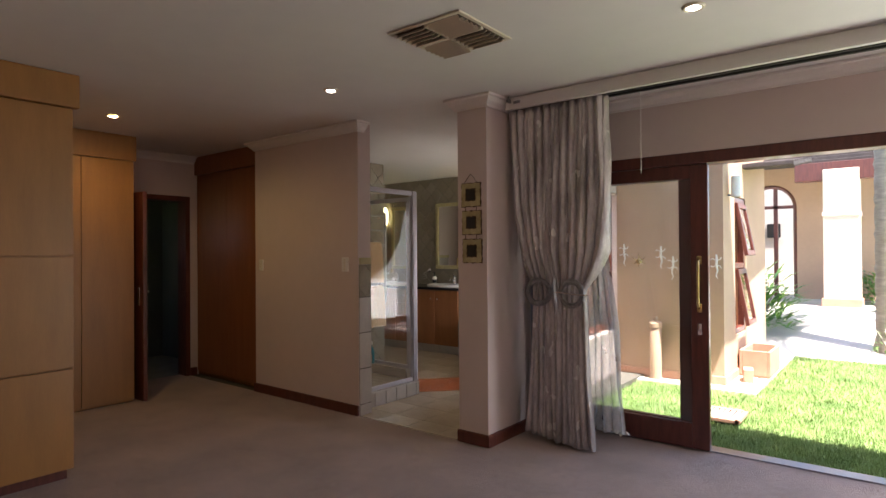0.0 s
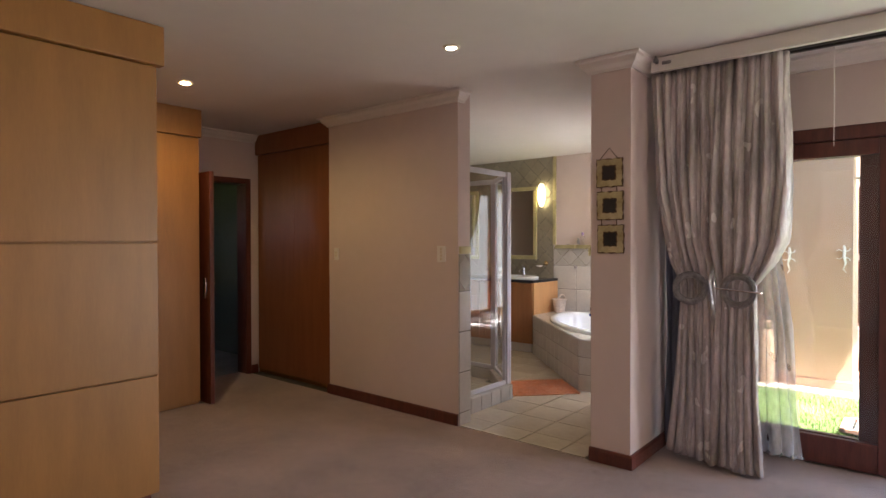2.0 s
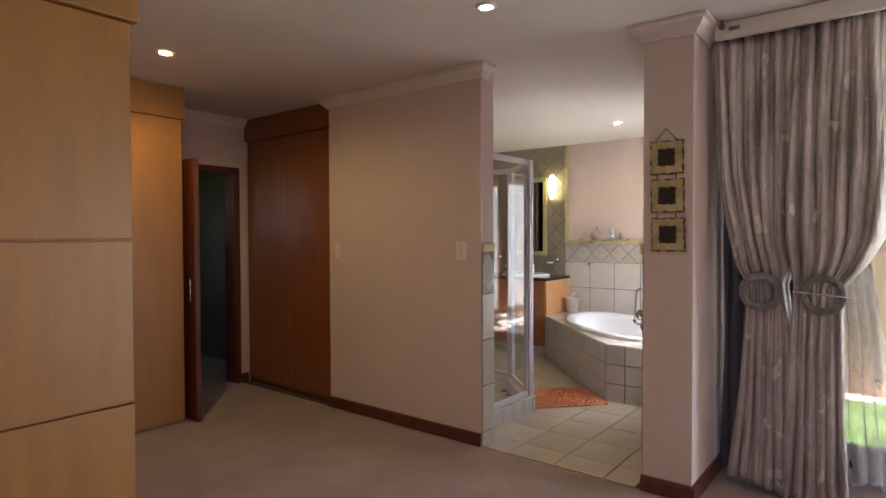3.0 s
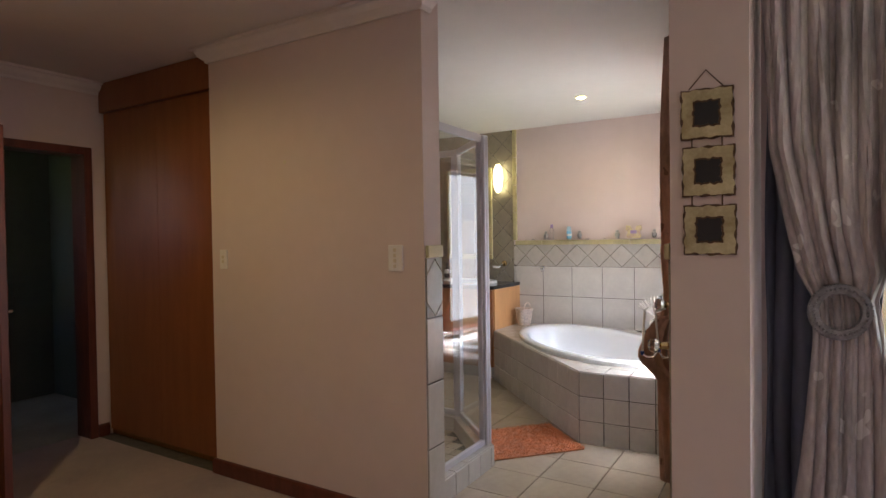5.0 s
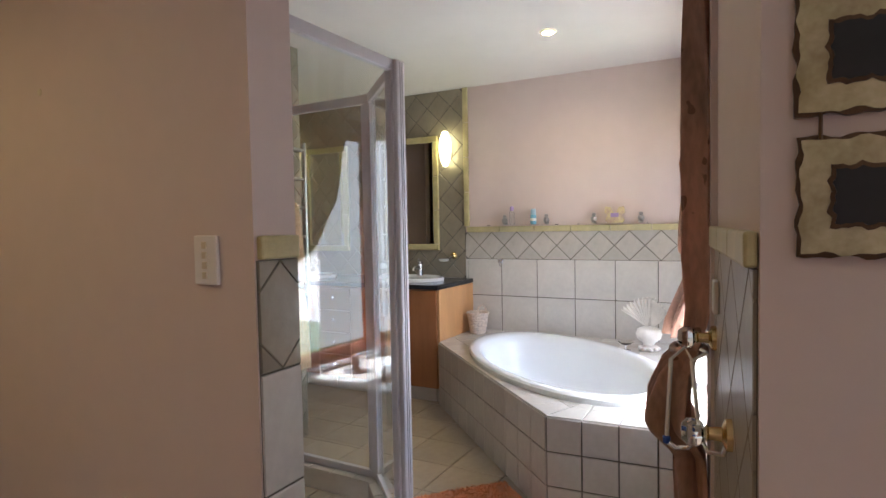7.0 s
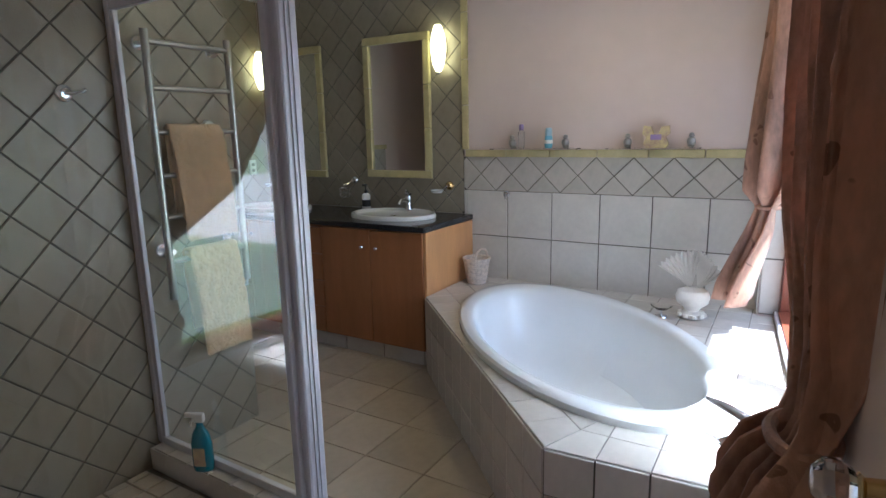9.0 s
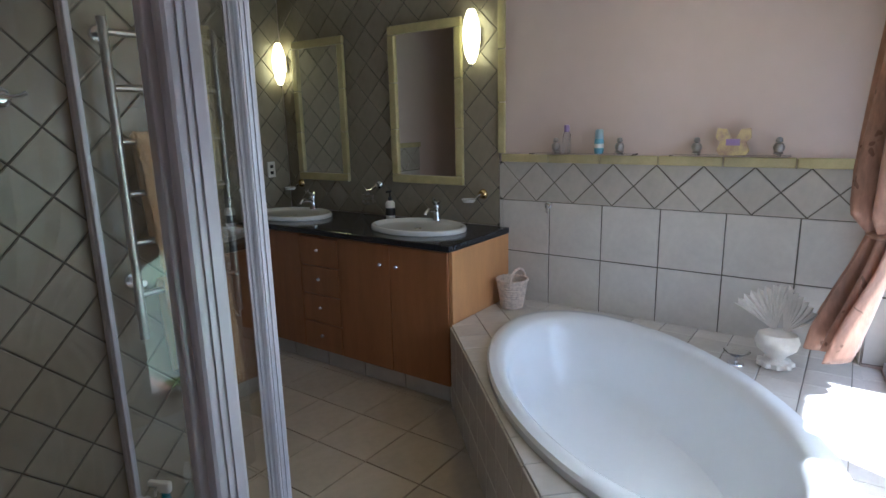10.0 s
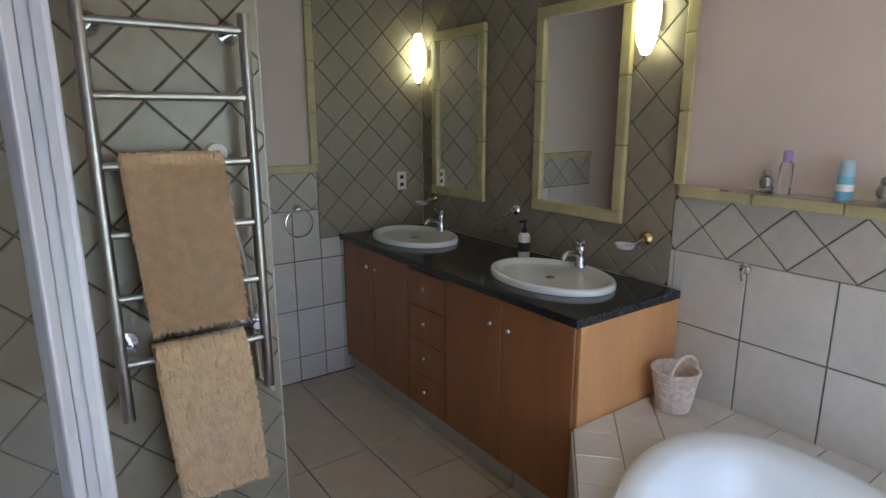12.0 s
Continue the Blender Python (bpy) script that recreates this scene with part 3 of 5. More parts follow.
cu = thing("curtain", None, "silver grey satin curtain gathered by round tie-backs", "curtain")
drape("left_drape", [(2.50, -2.0, -1.60, 3.83, 1.0), (2.3, -1.99, -1.61, 3.83, 0.9), (1.75, -1.97, -1.60, 3.84, 1.1), (1.42, -1.90, -1.62, 3.84, 1.1), (1.27, -1.87, -1.60, 3.85, 0.9),
                     (1.17, -1.83, -1.63, 3.86, 0.4), (1.02, -1.83, -1.61, 3.86, 0.45), (0.5, -1.87, -1.60, 3.89, 1.0), (0.05, -1.92, -1.58, 3.93, 1.2)], 13, 0.056, CURTAIN, cu, "", 3)
drape("right_drape", [(2.50, -1.61, -1.24, 3.82, 1.0), (2.3, -1.61, -1.24, 3.82, 0.9), (1.75, -1.63, -1.22, 3.82, 1.1), (1.42, -1.62, -1.24, 3.80, 1.2), (1.29, -1.60, -1.30, 3.80, 1.0),
                      (1.16, -1.60, -1.39, 3.81, 0.4), (1.0, -1.61, -1.39, 3.82, 0.45), (0.5, -1.64, -1.39, 3.86, 1.0), (0.03, -1.68, -1.38, 3.91, 1.3)], 13, 0.056, CURTAIN, cu, "", 8)
for cx, cy, tilt in ((-1.755, 3.795, 12), (-1.47, 3.745, -6)):
    m = Matrix.Translation((cx, cy, 1.13)) @ pose(0, 0, 0, 90, 0, tilt) @ Matrix.Scale(0.9, 4)
    rb = lathe([(0.072, -0.006), (0.076, 0.008), (0.086, 0.012), (0.104, 0.012), (0.112, 0.008), (0.116, -0.004), (0.110, -0.008), (0.072, -0.006)], 48, None, m)
    for k in range(36):
        a = 2 * math.pi * k / 36
        lathe([(0, -0.004), (0.006, 0.0), (0.004, 0.006), (0, 0.008)], 6, rb, m @ Matrix.Translation((0.095 * math.cos(a), 0.095 * math.sin(a), 0.012)))
    for k in range(56):
        a = 2 * math.pi * k / 56
        lathe([(0, -0.003), (0.004, 0.0), (0, 0.004)], 6, rb, m @ Matrix.Translation((0.113 * math.cos(a), 0.113 * math.sin(a), 0.006)))
    part("tie_back", rb, PEWTER, cu, "embossed pewter ring", True)
part("pin", tube([(-1.60, 3.745, 1.14), (-1.34, 3.715, 1.125)], 0.006), CHROME, cu, "chrome pin through the tie-back", True)
li = thing("curtain", None, "blue grey lining curtain behind the satin one", "curtain")
drape("lining", [(2.48, -2.0, -1.45, 4.10, 1.0), (1.1, -2.0, -1.60, 4.12, 1.0), (0.03, -2.01, -1.56, 4.14, 1.0)], 6, 0.035, LINING, li, "", 5, cols=80, nz=30)
sh = thing("curtain", None, "embroidered white sheer voile curtain at the door", "curtain")
drape("voile", [(2.46, -1.62, -1.36, 4.02, 0.7), (1.75, -1.60, -1.33, 4.02, 0.8), (1.3, -1.58, -1.29, 4.02, 0.9), (0.9, -1.60, -1.24, 4.02, 1.0), (0.5, -1.62, -1.22, 4.02, 1.2), (0.13, -1.62, -1.18, 4.02, 1.4)], 7, 0.035, SHEER, sh, "", 11, 0.001, ruffle=0.006)
part("hem", tube([(-1.60 + 0.42 * k / 40, 4.02 + 0.03 * math.sin(k), 0.135 + 0.012 * math.sin(k * 1.7)) for k in range(41)], 0.007, 6), SHEER, sh, "ruffled hem", True)

# ---- ceiling fittings ----
vent = thing("ceiling_vent", pose(-1.52, 2.44, CEIL, 0, 0, 0), "square cream four-way air conditioning diffuser in the ceiling", "vent")
part("backing", box((-0.225, -0.225, -0.006), (0.225, 0.225, -0.002)), VENTBACK, vent)
vf = box((-0.235, -0.235, -0.010), (0.235, -0.21, -0.001), 0.003)
box((-0.235, 0.21, -0.010), (0.235, 0.235, -0.001), 0.003, vf)
box((-0.235, -0.21, -0.010), (-0.21, 0.21, -0.001), 0.003, vf)
box((0.21, -0.21, -0.010), (0.235, 0.21, -0.001), 0.003, vf)
box((-0.012, -0.205, -0.018), (0.012, 0.205, -0.002), 0.002, vf)
box((-0.205, -0.012, -0.018), (0.205, 0.012, -0.002), 0.002, vf)
part("frame", vf, CREAM, vent)
for qx in (-1, 1):
    for qy in (-1, 1):
        for k in range(5):
            c = 0.035 + 0.04 * k
            tilt = pose(0, 0, 0, 42 * (1 if qy > 0 else -1) * qx, 0, 0)
            part("slat", box((-0.094, -0.016, -0.0015), (0.094, 0.016, 0.0015), 0, None, Matrix.Translation((qx * 0.108, qy * c, -0.02)) @ tilt), CREAM, vent)


def downlight(x, y, mat, energy, color, label):
    d = thing("downlight", pose(x, y, CEIL), label, "ceiling light", "recessed downlights")
    part("rim", lathe([(0.032, -0.001), (0.034, -0.010), (0.045, -0.012), (0.052, -0.006), (0.054, -0.001)], 28), CREAM, d, "", True)
    part("bulb", lathe([(0, -0.016), (0.02, -0.014), (0.03, -0.006), (0.031, -0.001)], 20), mat, d, "lit halogen bulb", True)
    l = new("downlight_lamp", bpy.data.lights.new("downlight_lamp", "SPOT"))
    l.data.energy, l.data.color, l.data.shadow_soft_size = energy, color, 0.03
    l.data.spot_size, l.data.spot_blend = radians(172), 0.5
    l.location = (x, y, CEIL - 0.06)


downlight(-4.75, 2.07, BULB, 2.0, (1.0, 0.70, 0.28), "recessed halogen downlight glowing warm yellow")
downlight(-2.80, 2.72, BULBW, 0.07, (1.0, 0.88, 0.72), "recessed white downlight, switched on")
downlight(-0.41, 2.88, BULBW, 0.07, (1.0, 0.88, 0.72), "recessed white downlight near the pelmet")
downlight(-3.42, 6.0, BULB, 0.9, (1.0, 0.72, 0.36), "recessed halogen downlight over the bath")


# ---- wall plates and pictures ----
def switch(x, z, w, h, rockers, label):
    s = thing("light_switch", pose(x, W1Y, z), label, "light switch", "light switches")
    part("plate", box((-w / 2, -0.012, -h / 2), (w / 2, 0, h / 2), 0.004), WHITE, s)
    for k in range(rockers):
        zz = (k - (rockers - 1) / 2) * 0.026
        part("rocker", box((-0.008, -0.017, zz - 0.009), (0.008, -0.011, zz + 0.009), 0.002), CREAM, s)


switch(-3.552, 1.326, 0.085, 0.128, 4, "white four-rocker light switch on the partition")
switch(-4.818, 1.311, 0.06, 0.115, 2, "small white two-rocker light switch")
tagged(finish("wall_mark", lathe([(0, 0.003), (0.01, 0.002), (0.012, 0)], 10, None, pose(-4.30, W1Y, 1.85, 90)), CREAM), "small filled nail hole on the wall", "wall mark")


def wavy(w, h, amp, n, seed):
    rnd = random.Random(seed)
    pts, per = [], n // 4
    cs = [(-w / 2, -h / 2), (w / 2, -h / 2), (w / 2, h / 2), (-w / 2, h / 2)]
    for s in range(4):
        a, b = Vector(cs[s]), Vector(cs[(s + 1) % 4])
        d = (b - a).normalized()
        nrm = Vector((d.y, -d.x))
        q1, q2 = rnd.uniform(0, 6.28), rnd.uniform(0, 6.28)
        for k in range(per):
            u = k / per
            p = a + (b - a) * u + nrm * (amp * (0.6 * math.sin(2 * math.pi * 2.3 * u + q1) + 0.5 * math.sin(2 * math.pi * 4.1 * u + q2)) * min(1, 6 * u, 6 - 6 * u) + rnd.uniform(-amp, amp) * 0.15)
            pts.append((p.x, p.y))
    return pts


def picture(m, seed):
    f = thing("picture_frame", m, "cream glass picture frame with wavy burnt edges", "picture frame", "hanging row of three frames")
    out, mid, inn = wavy(0.176, 0.181, 0.0035, 64, seed), wavy(0.165, 0.170, 0.004, 64, seed + 3), wavy(0.092, 0.094, 0.004, 48, seed + 9)
    part("edge", prism(out, 0.0, 0.008), BURNT, f, "burnt brown edge")
    part("glass", prism(mid, 0.008, 0.013), CREAMGLASS, f)
    part("inner_edge", prism(inn, 0.013, 0.015), BURNT, f, "burnt brown inner edge")
    part("picture", prism([(x * 0.86, y * 0.86) for x, y in inn], 0.015, 0.0165), BLACK, f, "plain black empty picture")


for k, z in enumerate((1.855, 1.648, 1.437)):
    picture(plane((-2.165 + 0.004 * k, W1Y - 0.002, z), (1, 0, 0), (0, 0, 1)), 20 + k)
hw = tube([(-2.225, W1Y - 0.012, 1.945), (-2.168, W1Y - 0.006, 2.012), (-2.11, W1Y - 0.012, 1.945)], 0.0025, 6)
tagged(finish("hanging_wire", hw, BURNT), "thin dark wire that the frames hang from", "wire")
for z in (1.752, 1.542):
    for x in (-2.215, -2.115):
        tagged(finish("hanging_link", tube([(x, W1Y - 0.012, z + 0.022), (x, W1Y - 0.012, z - 0.022)], 0.003, 6), BURNT), "thin dark link between two picture frames", "wire", "frame links")

# ---- bathroom shell ----
BY, LX, RX = 7.05, -6.45, -4.95     # back wall, left wall, towel rail wall
wb = slab("wall_back", (-6.65, BY + 0.008, 0), (-2.25, BY + 0.2, CEIL), PAINT, "bathroom back wall, tiled below and painted pink above", "wall")
wl = slab("wall_left", (-6.65, 4.31, 0), (LX - 0.008, BY + 0.008, CEIL), PAINT, "bathroom side wall with diagonal beige tiles", "wall")
wr = slab("wall_rail", (-5.15, 3.68, 0), (RX - 0.008, 5.462, CEIL), PAINT, "stub wall clad in diagonal beige tiles", "wall")
slab("wall_recess", (-6.65, 4.25, 0), (-5.15, 4.3, CEIL), PAINT, "plain wall closing the bathroom recess", "wall")
bf = slab("floor_bath", (-6.65, 3.53, -0.12), (-2.03, 7.2, -0.006), GROUT, "cream ceramic tiled bathroom floor", "floor")

# window wall, askew, with its opening
ww = bmesh.new()
box((0.0, 0.79, 0), (0.28, 1.25, CEIL), bm=ww, m=SKEW)
box((0.0, 1.25, 0), (0.28, 3.42, 0.485), bm=ww, m=SKEW)
box((0.0, 1.25, 2.12), (0.28, 3.42, CEIL), bm=ww, m=SKEW)
box((0.0, 3.42, 0), (0.28, 3.75, CEIL), bm=ww, m=SKEW)
wwin = tagged(finish("wall_window", ww, PAINT), "bathroom wall round the window over the bath", "wall", "", "structure")
win = thing("window_1", SKEW, "red-brown wooden window beside the bath, left open", "window", "", "structure")
f = box((0.10, 1.25, 0.50), (0.17, 1.32, 2.12), 0.004)
box((0.10, 3.35, 0.50), (0.17, 3.42, 2.12), 0.004, f)
box((0.10, 1.32, 2.05), (0.17, 3.35, 2.12), 0.004, f)
box((0.09, 1.32, 0.497), (0.18, 3.35, 0.545), 0.004, f)
box((0.10, 2.30, 0.545), (0.17, 2.37, 2.05), 0.004, f)
part("window_frame", f, REDWOOD, win)
sf = box((0.115, 1.33, 0.55), (0.155, 1.39, 2.04), 0.004)
box((0.115, 2.24, 0.55), (0.155, 2.295, 2.04), 0.004, sf)
box((0.115, 1.39, 0.55), (0.155, 2.24, 0.61), 0.004, sf)
box((0.115, 1.39, 1.98), (0.155, 2.24, 2.04), 0.004, sf)
sash = part("sash", sf, REDWOOD, win)
pane = part("pane", box((0.132, 1.385, 0.605), (0.138, 2.245, 1.985)), GLASS, sash)
pane.visible_shadow = False
part("track", box((0.075, 1.30, 0.497), (0.089, 3.38, 0.535), 0.003), ALU, win, "white metal sill edge")

# trims
TR = thing("trim_tiles", None, "olive glazed border tiles framing the painted wall", "trim", "", "structure")


def trim_run(a, b, out, width=0.048, depth=0.022, step=0.30):
    """Border tiles end to end from a to b on a wall whose outward way is out."""
    a, b, out = Vector(a), Vector(b), Vector(out)
    d = b - a
    n = max(1, round(d.length / step))
    d.normalize()
    ln = (b - a).length / n
    m = plane(a, d, out.cross(d))
    pm = None
    for k in range(n):
        if pm is None:
            bm = box((0.0015, -width / 2, 0), (ln - 0.0015, width / 2, depth), 0.006)
            ob = part("border_tile", bm, OLIVE, TR)
            pm = ob.data
        else:
            ob = new("border_tile", pm)
            ob.parent = TR
        ob.matrix_basis = m @ Matrix.Translation((ln * k, 0, 0))


trim_run((-4.495, BY, 1.357), (-2.66, BY, 1.357), (0, -1, 0))
trim_run((-4.495, BY, 1.382), (-4.495, BY, CEIL), (0, -1, 0))
trim_run((LX, 5.3, 1.357), (LX, 6.275, 1.357), (1, 0, 0))
trim_run((LX, 6.255, 1.382), (LX, 6.255, CEIL), (1, 0, 0))
trim_run((-3.39, 3.535, 1.357), (-3.39, 3.675, 1.357), (1, 0, 0), 0.06, 0.02)
trim_run((-2.394, 4.33, 1.357), (-2.295, 3.535, 1.357), Vector((-0.81, -0.102, 0)).normalized(), 0.06, 0.022)

# ---- shower ----
kerb_out = [(-3.50, 3.685), (-3.50, 4.45), (-3.945, 4.905), (-4.944, 4.94)]
kerb_in = [(-4.944, 4.83), (-3.99, 4.80), (-3.61, 4.41), (-3.61, 3.685)]
shk = thing("shower_kerb", None, "raised tiled kerb round the shower floor", "shower kerb")
part("core", prism(kerb_out + kerb_in, 0.0, 0.126), WTILE, shk)
sf = tagged(finish("shower_tray", prism([(-4.944, 3.685), (-3.612, 3.685), (-3.612, 4.41), (-3.992, 4.80), (-4.944, 4.828)], 0.0, 0.028), GROUT), "small cream tiles on the shower floor", "shower floor")
P0, P1, P2, P3 = Vector((-3.55, 3.69, 0)), Vector((-3.55, 4.44, 0)), Vector((-3.97, 4.86, 0)), Vector((-4.935, 4.89, 0))
enc = thing("shower_enclosure", None, "white aluminium shower enclosure with clear glass panels", "shower")


def post(p, w=0.045, label=""):
    b = box((p.x - w / 2, p.y - w / 2, 0.135), (p.x + w / 2, p.y + w / 2, 2.05), 0.008)
    for o in (-0.007, 0.007):
        box((p.x + w / 2 - 0.001, p.y + o - 0.002, 0.14), (p.x + w / 2 + 0.003, p.y + o + 0.002, 2.04), 0, b)
    part("post", b, ALU, enc, label)


def panel(a, b, name):
    d = (b - a)
    ln = d.length
    d.normalize()
    m = Matrix.Translation(a) @ Matrix.Rotation(math.atan2(d.y, d.x), 4, "Z")
    e = 0.024
    bm = box((e, -0.014, 0.136), (ln - e, 0.014, 0.172), 0.004)
    box((e, -0.014, 2.005), (ln - e, 0.014, 2.05), 0.004, bm)
    box((e, -0.012, 0.172), (e + 0.022, 0.012, 2.005), 0.004, bm)
    box((ln - e - 0.022, -0.012, 0.172), (ln - e, 0.012, 2.005), 0.004, bm)
    ob = part(name, bm, ALU, enc)
    ob.matrix_basis = m
    g = part("glass", box((e + 0.018, -0.0025, 0.168), (ln - e - 0.018, 0.0025, 2.009)), GLASS, ob)
    g.visible_shadow = False
    return ob


for p, w in ((P0, 0.04), (P1, 0.062), (P2, 0.05), (P3, 0.03)):
    post(p, w)
panel(P0, P1, "side_panel")
pd = panel(P1, P2, "shower_door")
panel(P2, P3, "back_panel")

sb = thing("spray_bottle", pose(-4.57, 4.835, 0.1335, 0, 0, 25), "teal trigger spray bottle on the shower kerb", "spray bottle")
part("bottle", lathe([(0, 0), (0.042, 0.002), (0.045, 0.02), (0.045, 0.12), (0.036, 0.165), (0.016, 0.195), (0.014, 0.215), (0, 0.215)], 20, None, None, 1, 0.65), BLUE, sb, "", True)
tr = box((-0.02, -0.012, 0.215), (0.022, 0.012, 0.255), 0.006)
box((-0.06, -0.009, 0.235), (-0.015, 0.009, 0.255), 0.004, tr)
tube([(-0.02, 0, 0.235), (-0.04, 0, 0.21), (-0.042, 0, 0.195)], 0.005, 8, tr)
part("trigger", tr, WHITE, sb, "white trigger head")
part("sticker", box((-0.025, -0.0305, 0.03), (0.025, -0.0295, 0.11), 0.0), PASTEL, sb, "worn printed sticker")

def robe_hook(m, label, mat=CHROME):
    h = thing("robe_hook", m, label, "hook")
    part("rosette", lathe([(0, 0.02), (0.018, 0.018), (0.022, 0.012), (0.032, 0.008), (0.034, 0)], 20), mat, h, "", True)
    part("arm", tube([(0, 0, 0.015), (0.02, 0.0, 0.035), (0.045, 0.004, 0.045), (0.06, 0.014, 0.045)], [0.008, 0.008, 0.007, 0.009]), mat, h, "", True)
    return h


robe_hook(plane((RX, 4.68, 1.68), (0, 1, 0), (0, 0, 1)), "chrome robe hook on the shower wall")
robe_hook(plane((-4.19, BY + 0.001, 1.085), (0, 0, -1), (1, 0, 0)) @ Matrix.Scale(0.7, 4), "small chrome hook above the bath")

# ---- heated towel rail and towels ----
rail = thing("towel_rail", None, "brushed steel heated towel rail with six bars", "towel rail")
RXX = RX + 0.085
for y in (4.985, 5.395):
    part("upright", tube([(RXX, y, 0.80), (RXX, y, 1.945)], 0.0165, 14), STEEL, rail, "", True)
BARS = (1.898, 1.713, 1.53, 1.345, 1.165, 0.970)
for z in BARS:
    part("bar", tube([(RXX, 4.985, z), (RXX, 5.395, z)], 0.0115, 12), STEEL, rail, "", True)
for y, z in ((5.01, 1.898), (5.37, 1.898), (5.01, 1.01), (5.37, 1.01)):
    b = lathe([(0, 0.012), (0.03, 0.012), (0.034, 0.006), (0.036, 0)], 20, None, plane((RX, y, z), (0, 1, 0), (0, 0, 1)))
    tube([(RX, y, z), (RXX, y, z)], 0.012, 10, b)
    part("bracket", b, CHROME, rail, "chrome wall rosette", True)
part("cable", tube([(RXX, 5.395, 0.80), (RX + 0.05, 5.42, 0.76), (RX + 0.02, 5.43, 0.75), (RX + 0.012, 5.39, 0.80), (RX + 0.012, 5.37, 1.2), (RX + 0.012, 5.31, 1.5)], 0.005, 8), WHITE, rail, "white power cable", True)
part("socket_cap", lathe([(0, 0.02), (0.03, 0.018), (0.035, 0)], 20, None, plane((RX, 5.31, 1.55), (0, 1, 0), (0, 0, 1))), WHITE, rail, "round white cable outlet", True)


def towel(y0, y1, ztop, zbot, label, seed):
    rnd = random.Random(seed)
    t = thing("towel", None, label, "towel", "towels on the rail")
    bm = bmesh.new()
    prof = [(RXX - 0.026, zbot + 0.12)] + [(RXX - 0.024, ztop - 0.1)] + [(RXX + 0.024 * math.cos(a), ztop + 0.01 + 0.024 * math.sin(a)) for a in [math.pi - k * math.pi / 8 for k in range(9)]]
    n = 60
    prof += [(RXX + 0.026 + 0.012 * math.sin(k / n * 2.5), ztop - (ztop - zbot) * k / n) for k in range(1, n + 1)]
    cols = 46
    rows = []
    for i, (x, z) in enumerate(prof):
        f = max(0, (ztop - z) / (ztop - zbot))
        rows.append([bm.verts.new((x + rnd.uniform(-.004, .004), y0 + (y1 - y0) * j / cols + 0.03 * f + rnd.uniform(-.003, .003), z + rnd.uniform(-.003, .003) - 0.02 * (j / cols - 0.5) * 0)) for j in range(cols + 1)])
    for a, b in zip(rows, rows[1:]):
        for j in range(cols):
            bm.faces.new((a[j], a[j + 1], b[j + 1], b[j]))
    ob = part("cloth", bm, TOWEL, t, "", True)
    so = ob.modifiers.new("pile", "SOLIDIFY")
    so.thickness = 0.014
    # loose tufts of pile
    vs, fs = [], []
    for k in range(9000):
        y = rnd.uniform(y0, y1)
        z = rnd.uniform(zbot, ztop + 0.03)
        f = max(0, (ztop - z) / (ztop - zbot))
        if rnd.random() < 0.12:
            y = rnd.choice((y0, y1)) + rnd.uniform(-.004, .004)
        x = RXX + 0.026 + 0.012 * math.sin(f * 2.5) + 0.003 - (0.02 if z > ztop + .01 else 0)
        y += 0.03 * f
        dx, dy, dz = rnd.uniform(.006, .016), rnd.uniform(-.01, .01), rnd.uniform(-.016, .004)
        i = len(vs)
        vs += [(x, y - .0018, z), (x, y + .0018, z), (x + dx, y + dy, z + dz)]
        fs.append((i, i + 1, i + 2))
    me = bpy.data.meshes.new("tuft")
    me.from_pydata(vs, [], fs)
    me.materials.append(TOWEL)
    p = new("tuft", me)
    p.parent = t
    tagged(p, "loose apricot pile", "", "", "stuff")


towel(5.04, 5.30, 1.53, 1.055, "fluffy apricot towel draped over the towel rail", 1)
towel(5.07, 5.325, 0.970, 0.505, "smaller fluffy apricot towel on the lowest bar", 2)

# ---- bath mat ----
mt = thing("bath_mat", pose(-3.53, 4.90, 0.004, 0, 0, 47), "fluffy orange bath mat on the tiles", "bath mat")
MW, ML = 0.36, 0.27
bm = bmesh.new()
rows = [[bm.verts.new((-MW + 2 * MW * i / 60, -ML + 2 * ML * j / 44, 0.012 + random.uniform(-.004, .004))) for j in range(45)] for i in range(61)]
for a, b in zip(rows, rows[1:]):
    for j in range(44):
        bm.faces.new((a[j], b[j], b[j + 1], a[j + 1]))
part("cloth", bm, MAT, mt, "", True)
part("backing", box((-MW + 0.004, -ML + 0.004, 0.001), (MW - 0.004, ML - 0.004, 0.008)), MAT, mt)
vs, fs = [], []
for k in range(8000):
    x, y = random.uniform(-MW, MW), random.uniform(-ML, ML)
    i = len(vs)
    vs += [(x - .002, y, .01), (x + .002, y, .01), (x + random.uniform(-.008, .008), y + random.uniform(-.008, .008), random.uniform(.016, .026))]
    fs.append((i, i + 1, i + 2))
me = bpy.data.meshes.new("tuft")
me.from_pydata(vs, [], fs)
me.materials.append(MAT)
tf = new("tuft", me)
tf.parent = mt
tagged(tf, "loose orange tufts", "", "", "stuff")

# ---- bath and its deck ----
TC, TA, TB, TROT = Vector((-3.405, 6.125)), 0.965, 0.522, radians(134.4)
DECK = [(-4.447, BY), (-4.447, 6.405), (-3.163, 5.10), (-2.49, 5.14), (-2.65, BY)]
deck = thing("bath_deck", None, "raised bath surround clad in small cream tiles", "bath surround")
DZ = 0.487


def tub_xy(a, f=1.0):
    x, y = TA * f * math.cos(a), TB * (f if f > 0.9 else f) * math.sin(a)
    c, s = math.cos(TROT), math.sin(TROT)
    return TC.x + c * x - s * y, TC.y + s * x + c * y


